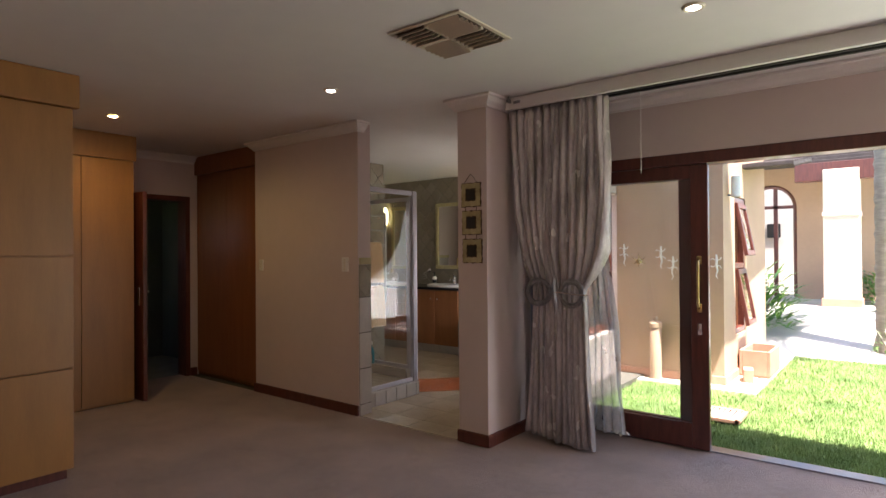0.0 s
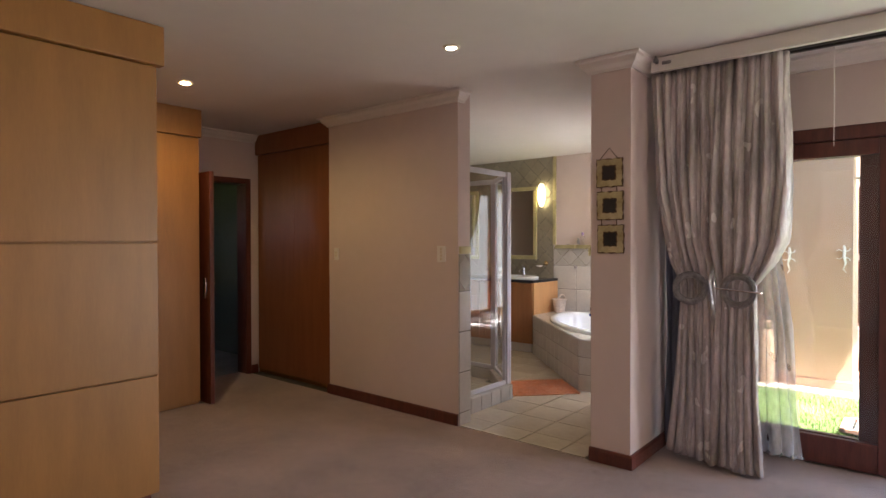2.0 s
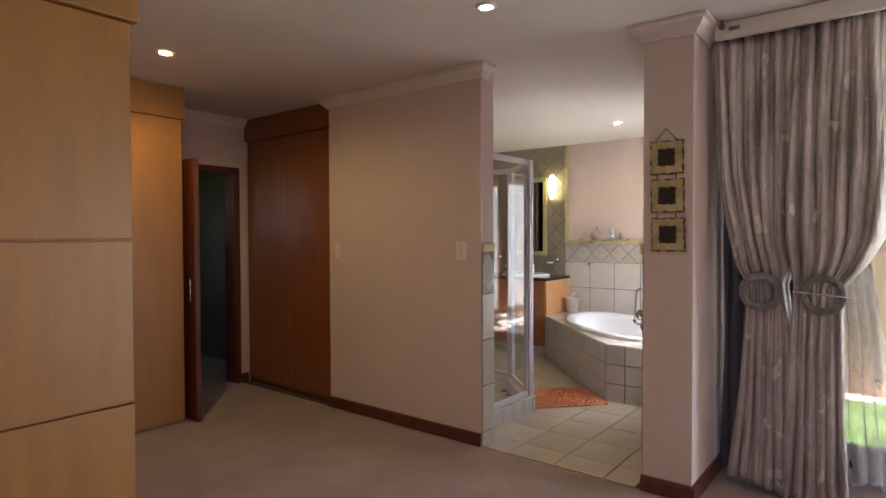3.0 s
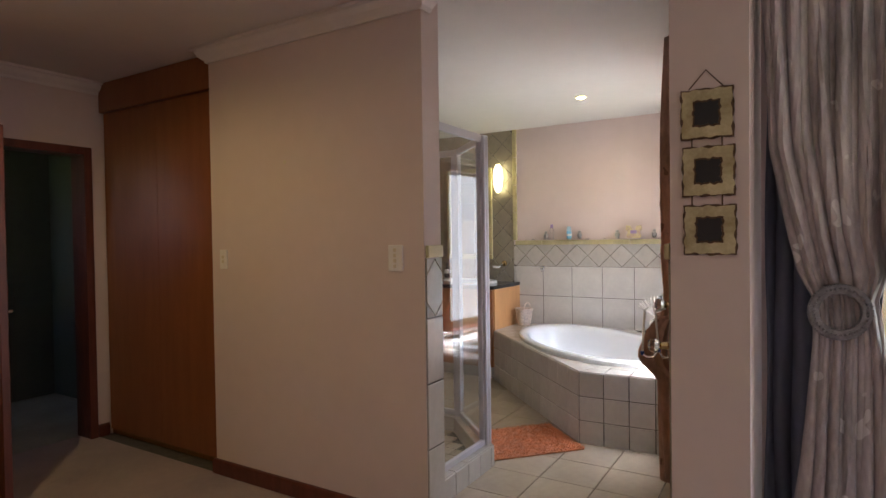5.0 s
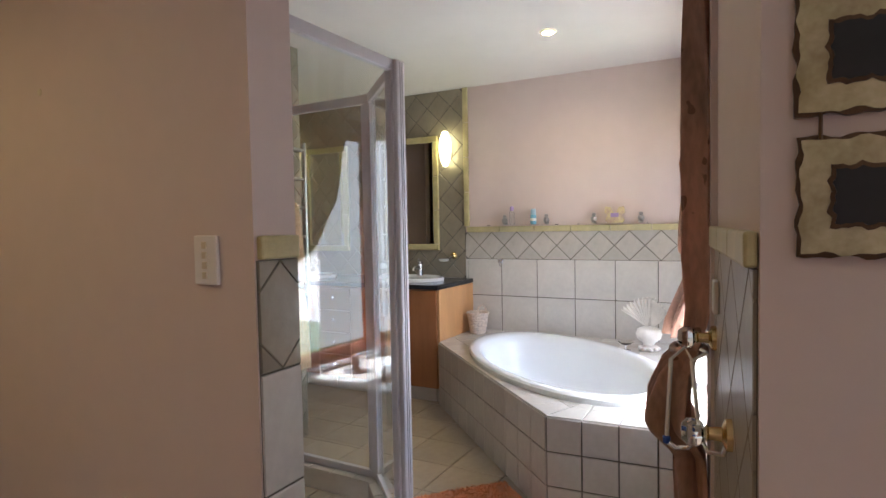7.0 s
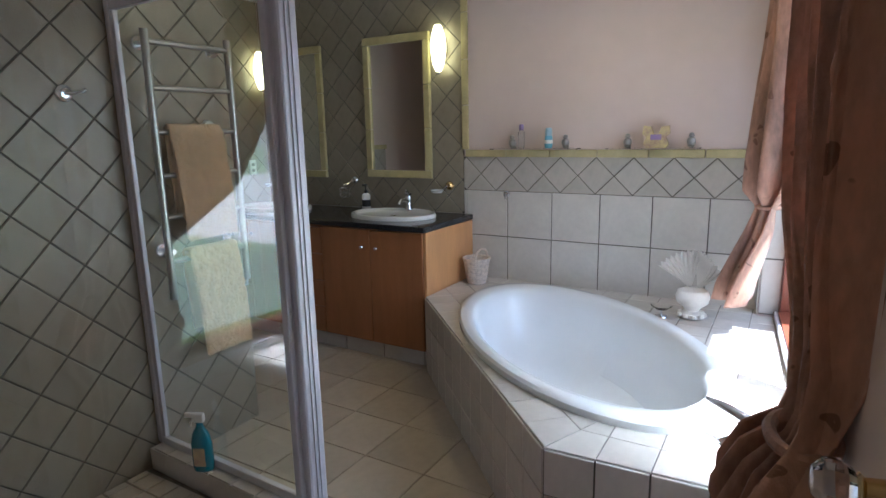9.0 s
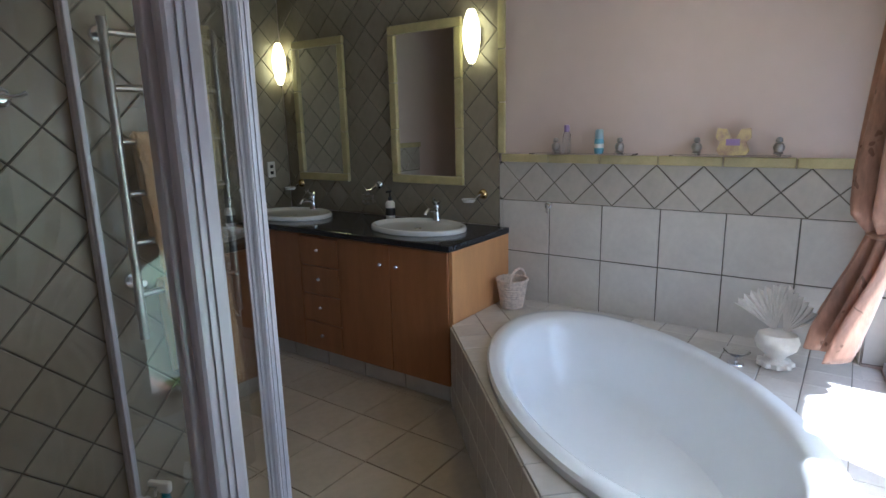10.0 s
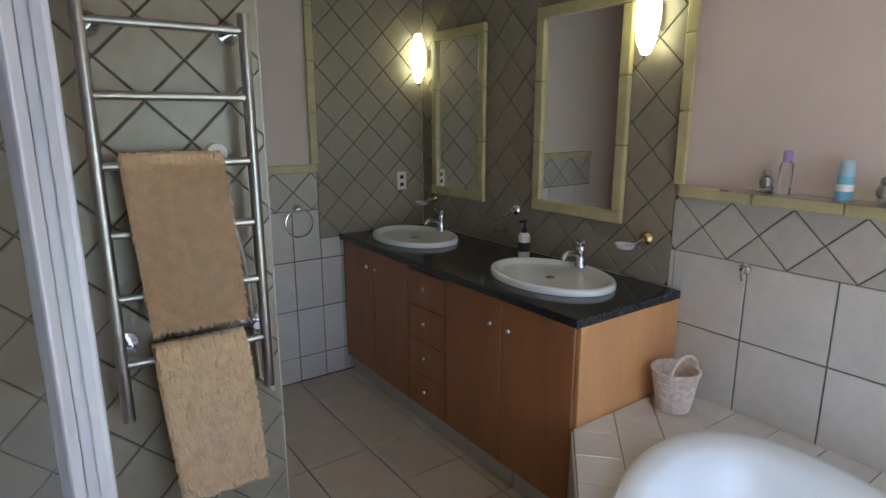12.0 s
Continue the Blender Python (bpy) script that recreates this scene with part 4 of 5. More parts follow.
def tub_local(x, y):
    c, s = math.cos(TROT), math.sin(TROT)
    dx, dy = x - TC.x, y - TC.y
    return (c * dx + s * dy) / TA, (-s * dx + c * dy) / TB


def ray_to_deck(a):
    p, d = TC, Vector(tub_xy(a)) - TC
    best = 9
    for i, q in enumerate(DECK):
        e0, e1 = Vector(q), Vector(DECK[(i + 1) % len(DECK)])
        e = e1 - e0
        den = d.x * e.y - d.y * e.x
        if abs(den) > 1e-9:
            w = e0 - p
            s, u = (w.x * e.y - w.y * e.x) / den, (w.x * d.y - w.y * d.x) / den
            if s > 0 and -1e-6 <= u <= 1 + 1e-6:
                best = min(best, s)
    return p + d * best


angles = sorted([2 * math.pi * k / 72 for k in range(72)] + [math.atan2(tub_local(*q)[1], tub_local(*q)[0]) % (2 * math.pi) for q in DECK])
bm = bmesh.new()
inner = [bm.verts.new((*tub_xy(a, 0.95), DZ)) for a in angles]
outer = [bm.verts.new((*ray_to_deck(a), DZ)) for a in angles]
base = [bm.verts.new((*ray_to_deck(a), 0.0)) for a in angles]
for k in range(len(angles)):
    j = (k + 1) % len(angles)
    bm.faces.new((inner[k], inner[j], outer[j], outer[k]))
    bm.faces.new((outer[k], outer[j], base[j], base[k]))
part("core", bm, GROUT, deck)

tub = thing("bathtub", None, "oval white acrylic bathtub sunk in the tiled deck", "bathtub")
bm = bmesh.new()
rings = []
for f, z in ((1.0, 0.494), (1.004, 0.522), (0.985, 0.533), (0.935, 0.535), (0.885, 0.53), (0.855, 0.515), (0.83, 0.46), (0.78, 0.33), (0.715, 0.22), (0.62, 0.15), (0.42, 0.125), (0.2, 0.12)):
    rings.append([bm.verts.new((*tub_xy(2 * math.pi * k / 96, f), z)) for k in range(96)])
for a, b in zip(rings, rings[1:]):
    for k in range(96):
        bm.faces.new((a[k], a[(k + 1) % 96], b[(k + 1) % 96], b[k]))
bm.faces.new(rings[-1])
part("shell", bm, ACRYLIC, tub, "", True)
ox, oy = tub_xy(1.38, 0.825)
part("overflow", lathe([(0, 0.012), (0.018, 0.01), (0.024, 0.004), (0.026, 0)], 18, None, Matrix.Translation((ox, oy, 0.44)) @ Matrix.Rotation(math.atan2(TC.y - oy, TC.x - ox), 4, "Z") @ pose(0, 0, 0, 0, 76, 0)), CHROME, tub, "chrome overflow", True)

mx = thing("bath_mixer", pose(-2.60, 5.41, 0.495, 0, 0, 165), "chrome single-lever bath mixer on the deck", "tap")
part("base_plate", lathe([(0, 0.014), (0.055, 0.012), (0.085, 0.006), (0.09, 0)], 32, None, None, 1, 0.7), CHROME, mx, "", True)
part("stem", lathe([(0.034, 0.01), (0.03, 0.03), (0.027, 0.075), (0.024, 0.09), (0, 0.095)], 24), CHROME, mx, "", True)
part("lever", tube([(-0.01, 0, 0.085), (0.03, 0, 0.10), (0.08, 0, 0.115), (0.13, 0, 0.125)], [0.024, 0.022, 0.016, 0.008], 14), CHROME, mx, "", True)


def fan(bm, m, r, ribs=11, spread=150):
    """A scallop shell: a ribbed, cupped fan."""
    n = ribs * 4
    rows = []
    for i in range(13):
        t = i / 12
        row = []
        for k in range(n + 1):
            a = radians(-spread / 2 + spread * k / n)
            rib = math.cos(2 * math.pi * k / 4)
            rr = r * t * (1 + 0.035 * rib * t)
            row.append(bm.verts.new(m @ Vector((rr * math.sin(a), -0.35 * r * t * t + 0.18 * r * t + 0.028 * r * rib * t, rr * math.cos(a) + 0.0))))
        rows.append(row)
    for a, b in zip(rows, rows[1:]):
        for k in range(n):
            bm.faces.new((a[k], a[k + 1], b[k + 1], b[k]))


sh = bmesh.new()
fan(sh, Matrix.Translation((-0.01, 0.005, 0.14)) @ pose(0, 0, 0, 6, -20, 10), 0.2, 9, 66)
fan(sh, Matrix.Translation((0.015, 0.0, 0.14)) @ pose(0, 0, 0, 0, 24, -40), 0.19, 9, 66)
bmesh.ops.solidify(sh, geom=list(sh.faces), thickness=0.005)
lathe([(0, 0), (0.055, 0.0), (0.06, 0.02), (0.03, 0.035), (0.04, 0.05), (0.07, 0.075), (0.078, 0.105), (0.068, 0.135), (0.036, 0.15), (0, 0.15)], 20, sh, None, 1.0, 0.75)
for k in range(9):
    a = k * 0.7
    lathe([(0, -0.012), (0.014, -0.004), (0.012, 0.01), (0, 0.016)], 7, sh, Matrix.Translation((0.055 * math.cos(a), 0.055 * math.sin(a), 0.014)))
orn = finish("shell_ornament", sh, SHELL, None, "", True)
orn.matrix_basis = pose(-2.945, 6.72, 0.496, 0, 0, 6) @ Matrix.Scale(1.12, 4)
tagged(orn, "white sea shell ornament on the bath deck", "ornament")
sd = thing("soap_dish", pose(-3.09, 6.66, 0.496), "little glass dish on a chrome stand", "soap dish")
part("stand", lathe([(0, 0.0), (0.035, 0.0), (0.033, 0.006), (0.006, 0.01), (0.005, 0.045), (0, 0.045)], 18), CHROME, sd, "", True)
part("dish", lathe([(0, 0.046), (0.03, 0.048), (0.052, 0.062), (0.055, 0.062), (0.032, 0.043), (0, 0.041)], 22), GLASS, sd, "", True)

bk = thing("wicker_basket", pose(-4.325, 6.86, 0.496) @ Matrix.Scale(1.2, 4), "small white wicker basket with a hoop handle", "basket")
prof = []
for k in range(23):
    z = 0.002 + 0.135 * k / 22
    prof.append((0.052 + 0.022 * k / 22 + (0.0035 if k % 2 else 0), z))
part("body", lathe([(0, 0.0), (0.05, 0.0)] + prof + [(0.078, 0.14), (0.07, 0.142), (0.066, 0.13), (0.046, 0.01), (0, 0.008)], 26), WICKER, bk, "", False)
part("rim", tube([(0.074 * math.cos(a), 0.074 * math.sin(a), 0.14 + 0.003 * (k % 2)) for k, a in enumerate([2 * math.pi * q / 40 for q in range(40)])], 0.007, 8, None, True), WICKER, bk, "braided rim")
part("handle", tube([(0.03 + 0.0 * k, 0.074 * math.cos(math.pi * k / 16), 0.14 + 0.055 * math.sin(math.pi * k / 16)) for k in range(17)], 0.006, 8), WICKER, bk)

# ---- vanity ----
van = thing("vanity_unit", None, "cherry wood double vanity unit with chrome knobs", "vanity")
part("body", box((-6.44, 6.447, 0.115), (-4.475, BY - 0.003, 0.896), 0.002), CHERRY, van)
part("plinth", box((-6.44, 6.475, 0.0), (-4.475, 6.50, 0.114)), GROUT, van, "tiled plinth")
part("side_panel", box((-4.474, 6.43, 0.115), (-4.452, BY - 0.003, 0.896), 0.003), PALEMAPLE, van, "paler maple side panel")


def front(name, x0, x1, z0, z1, knob):
    d = part(name, box((x0 + 0.0028, 6.422, z0 + 0.0028), (x1 - 0.0028, 6.444, z1 - 0.0028), 0.004), CHERRY, van)
    part("knob", lathe([(0, 0.024), (0.010, 0.022), (0.013, 0.016), (0.009, 0.008), (0.005, 0.004), (0.006, 0)], 16, None, Matrix.Translation((knob[0], 6.422, knob[1])) @ pose(0, 0, 0, 90)), CHROME, d, "chrome knob", True)


front("door", -6.43, -6.04, 0.115, 0.893, (-6.09, 0.79))
front("door", -6.04, -5.655, 0.115, 0.893, (-5.99, 0.79))
for k in range(4):
    z0 = 0.115 + 0.19125 * k
    front("drawer", -5.655, -5.31, z0, z0 + 0.19125, (-5.48, z0 + 0.11))
front("door", -5.31, -4.89, 0.115, 0.893, (-4.95, 0.77))
front("door", -4.89, -4.474, 0.115, 0.893, (-4.83, 0.77))
wt = finish("worktop", box((-6.445, 6.40, 0.898), (-4.447, BY - 0.002, 0.934), 0.006), GRANITE)
tagged(wt, "polished black granite worktop on the vanity", "worktop")


def basin(x, y):
    b = thing("washbasin", pose(x, y, 0.935), "oval white ceramic drop-in washbasin", "washbasin", "two washbasins")
    part("bowl", lathe([(1.0, 0.0), (1.005, 0.014), (0.985, 0.026), (0.95, 0.03), (0.90, 0.026), (0.86, 0.012), (0.80, 0.008), (0.6, 0.004), (0.3, 0.002), (0, 0.002)], 48, None, None, 0.325, 0.232), CERAMIC, b, "", True)
    part("drain", lathe([(0, 0.006), (0.02, 0.005), (0.023, 0.002)], 16), CHROME, b, "", True)
    t = thing("basin_mixer", pose(x + 0.0, y + 0.20, 0.959), "chrome basin mixer tap", "tap", "two basin taps")
    part("body", lathe([(0.028, 0), (0.027, 0.01), (0.022, 0.02), (0.021, 0.07), (0.024, 0.085), (0.02, 0.1), (0, 0.105)], 18), CHROME, t, "", True)
    part("spout", tube([(0, 0, 0.05), (0, -0.04, 0.072), (0, -0.09, 0.075), (0, -0.115, 0.06), (0, -0.118, 0.05)], [0.016, 0.015, 0.013, 0.012, 0.012], 12), CHROME, t, "", True)
    part("lever", tube([(0, 0, 0.10), (0.01, -0.02, 0.125), (0.02, -0.06, 0.145)], [0.013, 0.01, 0.007], 10), CHROME, t, "", True)
    part("cross_head", lathe([(0, 0.03), (0.022, 0.024), (0.028, 0.012), (0.02, 0.0), (0, -0.004)], 8, None, Matrix.Translation((0, 0, 0.105))), CHROME, t, "", False)


basin(-6.05, 6.72)
basin(-4.915, 6.735)

sp = thing("soap_dispenser", pose(-5.30, 6.93, 0.935), "white pump bottle with black pump", "soap bottle")
part("bottle", lathe([(0, 0), (0.03, 0.0), (0.032, 0.01), (0.032, 0.11), (0.024, 0.125), (0.012, 0.13), (0, 0.13)], 20), WHITE, sp, "", True)
pp = lathe([(0.014, 0.128), (0.014, 0.15), (0.006, 0.155), (0.005, 0.185), (0, 0.185)], 14)
box((-0.008, -0.035, 0.183), (0.008, 0.012, 0.197), 0.003, pp)
part("pump", pp, BLACK, sp, "black pump")
part("sticker", lathe([(0.0325, 0.03), (0.0328, 0.05), (0.0328, 0.06), (0.0325, 0.08)], 20), BLACK, sp, "dark printed band")


def mirror(x0, x1, z0, z1, name_label):
    mm = thing("mirror", None, name_label, "mirror", "two vanity mirrors")
    y = BY - 0.012
    part("glass", box((x0 + 0.04, y - 0.006, z0 + 0.04), (x1 - 0.04, y, z1 - 0.04)), MIRROR, mm, "mirror glass")
    w, d = 0.055, 0.024
    for lo, hi in (((x0, z0), (x1, z0 + w)), ((x0, z1 - w), (x1, z1))):
        part("frame_tile", box((lo[0], y - d, lo[1]), (hi[0], y + 0.004, hi[1]), 0.007), OLIVE, mm)
    n = 3
    for x in (x0, x1 - w):
        for k in range(n):
            a, b = z0 + w + (z1 - z0 - 2 * w) * k / n, z0 + w + (z1 - z0 - 2 * w) * (k + 1) / n
            part("frame_tile", box((x, y - d, a + 0.001), (x + w, y + 0.004, b - 0.001), 0.007), OLIVE, mm)


mirror(-5.345, -4.765, 1.178, 2.19, "tall mirror framed in olive glazed tiles")
mirror(-6.29, -5.76, 1.165, 2.18, "narrower tall mirror framed in olive tiles")


def wall_lamp(m, label):
    w = thing("wall_lamp", m, label, "wall lamp", "two wall lamps")
    part("shade", lathe([(0, -0.155), (0.02, -0.15), (0.042, -0.10), (0.055, -0.02), (0.056, 0.03), (0.046, 0.09), (0.03, 0.135), (0.022, 0.15), (0, 0.152)], 28, None, Matrix.Translation((0, -0.062, 0)), 1.0, 0.8), GLOW, w, "lit opal glass shade", True)
    part("finial", lathe([(0, -0.175), (0.007, -0.17), (0.012, -0.155), (0, -0.148)], 12, None, Matrix.Translation((0, -0.062, 0))), CHROME, w, "", True)
    part("wall_plate", box((-0.03, -0.022, -0.06), (0.03, 0, 0.06), 0.005), CHROME, w)


wall_lamp(pose(-4.665, BY - 0.008, 2.06), "leaf-shaped opal glass wall lamp, lit")
wall_lamp(pose(LX + 0.062, BY - 0.008, 2.03), "leaf-shaped opal glass wall lamp in the corner")

def holder(x, z, kind_label, basket=False):
    h = thing("bath_fitting", pose(x, BY - 0.008, z), kind_label, "bathroom fitting")
    part("rosette", lathe([(0, 0.035), (0.014, 0.034), (0.016, 0.022), (0.028, 0.012), (0.032, 0)], 18, None, pose(0.03, 0, 0.03, 90)), BRASS if not basket else CHROME, h, "", True)
    part("arm", tube([(0.03, -0.03, 0.03), (0.0, -0.05, 0.0), (-0.04, -0.06, -0.005)], 0.006, 8), CHROME, h, "", True)
    if basket:
        for q in range(3):
            part("ring", tube([(-0.03 + 0.045 * math.cos(a), -0.06 + 0.035 * math.sin(a), -0.03 - 0.035 * q) for a in [2 * math.pi * t / 20 for t in range(20)]], 0.0025, 6, None, True), CHROME, h)
        for t in range(8):
            a = 2 * math.pi * t / 8
            part("wire", tube([(-0.03 + 0.045 * math.cos(a), -0.06 + 0.035 * math.sin(a), -0.10), (-0.03 + 0.045 * math.cos(a), -0.06 + 0.035 * math.sin(a), -0.03)], 0.002, 5), CHROME, h)
    else:
        part("dish", lathe([(0, -0.012), (0.035, -0.008), (0.05, 0.012), (0.046, 0.012), (0.032, -0.003), (0, -0.006)], 22, None, Matrix.Translation((-0.04, -0.06, -0.01))), CERAMIC, h, "white soap dish", True)


holder(-4.66, 1.10, "brass and ceramic soap dish holder on the tiles")
holder(-5.52, 1.12, "chrome wire basket holder above the worktop", True)
holder(-6.33, 1.10, "chrome soap dish holder by the corner")
so = thing("power_socket", plane((LX, 6.872, 1.245), (0, 1, 0), (0, 0, 1)), "white double power socket on the tiles", "socket")
part("plate", box((-0.035, -0.06, 0), (0.035, 0.06, 0.012), 0.004), WHITE, so)
for z in (-0.025, 0.025):
    part("outlet", box((-0.014, z - 0.012, 0.011), (0.014, z + 0.012, 0.014), 0.002), BLACK, so)
tr = thing("towel_ring", plane((LX, 6.13, 1.12), (0, 1, 0), (0, 0, 1)), "chrome towel ring on the side wall", "towel ring")
part("rosette", lathe([(0, 0.04), (0.012, 0.038), (0.016, 0.02), (0.028, 0.01), (0.03, 0)], 18), CHROME, tr, "", True)
part("ring", tube([(0.085 * math.cos(a), -0.085 + 0.085 * math.sin(a), 0.035) for a in [2 * math.pi * k / 32 for k in range(32)]], 0.005, 8, None, True), CHROME, tr, "", True)

# ---- glass shelves ----
for x0, x1, br in ((-4.26, -3.68, (-4.13, -3.77)), (-3.50, -2.99, (-3.39, -3.04))):
    gs = thing("glass_shelf", None, "narrow clear glass shelf on ball brackets", "shelf", "two glass shelves")
    part("shelf", box((x0, BY - 0.115, 1.386), (x1, BY - 0.018, 1.392)), GLASS, gs)
    for x in br:
        b = lathe([(0, 0.03), (0.017, 0.026), (0.024, 0.012), (0.022, -0.004), (0.015, -0.012), (0.022, -0.02), (0, -0.026)], 16, None, Matrix.Translation((x, BY - 0.045, 1.42)))
        lathe([(0, 0.02), (0.012, 0.016), (0.016, 0.0), (0, -0.01)], 14, b, Matrix.Translation((x, BY - 0.045, 1.455)))
        tube([(x, BY, 1.40), (x, BY - 0.05, 1.40)], 0.009, 10, b)
        part("bracket", b, STEEL, gs, "polished ball bracket", True)
SZ = 1.3925
b = thing("bottle", pose(-4.06, BY - 0.06, SZ), "clear bottle with a lilac cap", "bottle")
part("body", lathe([(0, 0), (0.02, 0), (0.021, 0.01), (0.021, 0.10), (0.012, 0.115), (0, 0.115)], 16), GLASS, b, "", True)
part("cap", lathe([(0.014, 0.114), (0.016, 0.13), (0.014, 0.15), (0, 0.153)], 14), LILAC, b, "lilac cap", True)
b = thing("spray_can", pose(-3.875, BY - 0.06, SZ) @ Matrix.Scale(0.85, 4), "sky blue roll-on deodorant with pale cap", "deodorant")
part("body", lathe([(0, 0), (0.026, 0), (0.03, 0.02), (0.029, 0.075), (0.026, 0.09), (0, 0.09)], 18), SKYBLUE, b, "", True)
part("cap", lathe([(0.026, 0.09), (0.027, 0.10), (0.024, 0.14), (0.018, 0.148), (0, 0.148)], 18), PALEBLUE, b, "pale blue cap", True)
part("sticker", lathe([(0.0295, 0.03), (0.0302, 0.04), (0.0302, 0.055), (0.0295, 0.06)], 18), WHITE, b, "white printed band", True)
b = thing("soap_box", pose(-3.225, BY - 0.07, SZ), "butterfly-shaped pastel printed soap box", "box")
bm = prism([(0, 0.05), (0.03, 0.12), (0.07, 0.125), (0.075, 0.08), (0.055, 0.06), (0.07, 0.02), (0.055, 0.0), (-0.055, 0.0), (-0.07, 0.02), (-0.055, 0.06), (-0.075, 0.08), (-0.07, 0.125), (-0.03, 0.12)], -0.012, 0.012, None, pose(0, 0, 0, 90))
part("card", bm, PASTEL, b)
part("sticker", box((-0.03, -0.0135, 0.045), (0.03, -0.012, 0.075), 0.0), LILAC, b)

# ---- bathroom curtains ----
bc = thing("curtain", SKEW @ pose(0.05, 0, 0, 0, 0, 90), "copper satin curtain tied low at the bath window", "curtain")
drape("drape", [(2.45, 3.0, 3.30, 0.03, 0.9), (1.9, 3.0, 3.32, 0.04, 1.1), (1.35, 2.98, 3.34, 0.07, 1.3), (1.2, 3.0, 3.32, 0.08, 1.2), (1.12, 3.08, 3.25, 0.07, 0.5), (1.0, 3.06, 3.26, 0.09, 0.8), (0.75, 2.98, 3.30, 0.17, 1.2), (0.66, 2.98, 3.30, 0.19, 1.2)], 4, 0.075, SATIN, bc, "", 21, cols=110)
part("tie", tube([(3.17 + 0.09 * math.cos(a), 0.06 + 0.05 * math.sin(a), 1.12) for a in [2 * math.pi * k / 24 for k in range(24)]], 0.012, 8, None, True), SATIN, bc)
bc2 = thing("curtain", SKEW @ pose(0.0, 0, 0, 0, 0, 90), "copper satin curtain tied back beside the towel hooks", "curtain")
drape("drape", [(2.45, 0.86, 2.0, 0.02, 0.9), (1.95, 0.87, 1.95, 0.03, 1.0), (1.6, 0.88, 1.85, 0.03, 1.0), (1.3, 0.90, 1.65, 0.03, 0.9), (1.12, 0.93, 1.35, 0.03, 0.7), (1.0, 0.96, 1.14, 0.05, 0.5), (0.92, 0.88, 1.22, 0.10, 0.9), (0.80, 0.82, 1.28, 0.13, 1.3), (0.76, 0.82, 1.26, 0.12, 1.2), (0.66, 0.90, 1.2, 0.06, 0.9), (0.12, 0.90, 1.16, 0.04, 0.9)], 8, 0.05, SATIN, bc2, "", 33, cols=150)
part("tie", tube([(1.04 + 0.085 * math.cos(a), 0.06 + 0.05 * math.sin(a), 0.98) for a in [2 * math.pi * k / 24 for k in range(24)]], 0.012, 8, None, True), SATIN, bc2)
part("rod", tube([(0.85, 0.0, 2.47), (3.55, 0.0, 2.47)], 0.012, 10), BRASS, bc, "brass curtain rod", True)

# knobs and hanging strap on the pillar's tiled side
for k, (y, z) in enumerate(((3.85, 0.945), (4.26, 1.075))):
    h = thing("wall_hook", plane((-2.301 - 0.126 * (y - W1Y), y, z), (0.126, -1, 0), (0, 0, 1)), "brass wall bracket with a clear faceted knob", "wall hook", "wall hooks")
    part("stem", lathe([(0.035, 0), (0.034, 0.012), (0.016, 0.02), (0.014, 0.045), (0.02, 0.05), (0.01, 0.055), (0, 0.056)], 18), BRASS, h, "", True)
    part("knob", lathe([(0, 0.052), (0.022, 0.056), (0.032, 0.07), (0.03, 0.088), (0.018, 0.1), (0, 0.102)], 9), GLASS, h, "clear faceted knob")
st = thing("cloth_straps", pose(0.02, -0.19, 0.015), "white and blue straps hanging from the wall knob", "straps")
for a, b in (((-2.49, 4.1, 1.07), (-2.50, 4.1, 0.88)), ((-2.445, 4.1, 1.07), (-2.43, 4.1, 0.90))):
    part("strap", tube([a, b], 0.005, 8), WHITE, st, "", True)
    part("end", lathe([(0, -0.014), (0.008, -0.008), (0.009, 0.006), (0, 0.012)], 12, None, Matrix.Translation(b)), BLUEP, st, "blue end", True)
part("hoop", tube([(-2.50, 4.1, 0.875), (-2.48, 4.1, 0.862), (-2.455, 4.1, 0.866), (-2.43, 4.1, 0.895), (-2.41, 4.09, 0.868), (-2.38, 4.08, 0.87), (-2.365, 4.07, 0.91)], 0.006, 8), CHROME, st, "chrome hoop", True)
part("cord", tube([(-2.49, 4.1, 1.07), (-2.465, 4.15, 1.09), (-2.445, 4.1, 1.07), (-2.42, 4.2, 1.07), (-2.44, 4.28, 1.06)], 0.004, 6), WHITE, st, "", True)
sk = thing("power_socket", plane((-2.384, 4.19, 1.20), (0.126, -1, 0), (0, 0, 1)), "small white switch on the tiled pillar side", "socket")
part("plate", box((-0.03, -0.045, 0), (0.03, 0.045, 0.014), 0.004), WHITE, sk)

# ---- outside ----
GZ = -0.05
slab("ground", (-40, -40, GZ - 0.6), (60, 90, GZ - 0.03), SOIL, "garden soil under the lawn", "ground")
lawn = slab("lawn", (-2.0, 4.53, GZ - 0.05), (7.0, 9.3, GZ), SOIL, "short green lawn by the patio door", "lawn")
vs, fs = [], []
rnd = random.Random(7)
for k in range(90000):
    x, y = rnd.uniform(-2.0, 1.6), 4.54 + 4.74 * rnd.random() ** 1.3
    if x < -1.1 and y > 6.65:
        continue
    h, a, ln = rnd.uniform(0.02, 0.055), rnd.uniform(0, 6.28), rnd.uniform(0.004, 0.03)
    w = 0.0035
    i = len(vs)
    vs += [(x - w * math.sin(a), y + w * math.cos(a), GZ), (x + w * math.sin(a), y - w * math.cos(a), GZ), (x + ln * math.cos(a), y + ln * math.sin(a), GZ + h)]
    fs.append((i, i + 1, i + 2))
me = bpy.data.meshes.new("grass")
me.from_pydata(vs, [], fs)
me.materials.append(GRASS)
tagged(new("grass", me), "dense bright green grass blades", "grass", "", "stuff")
pv = bmesh.new()
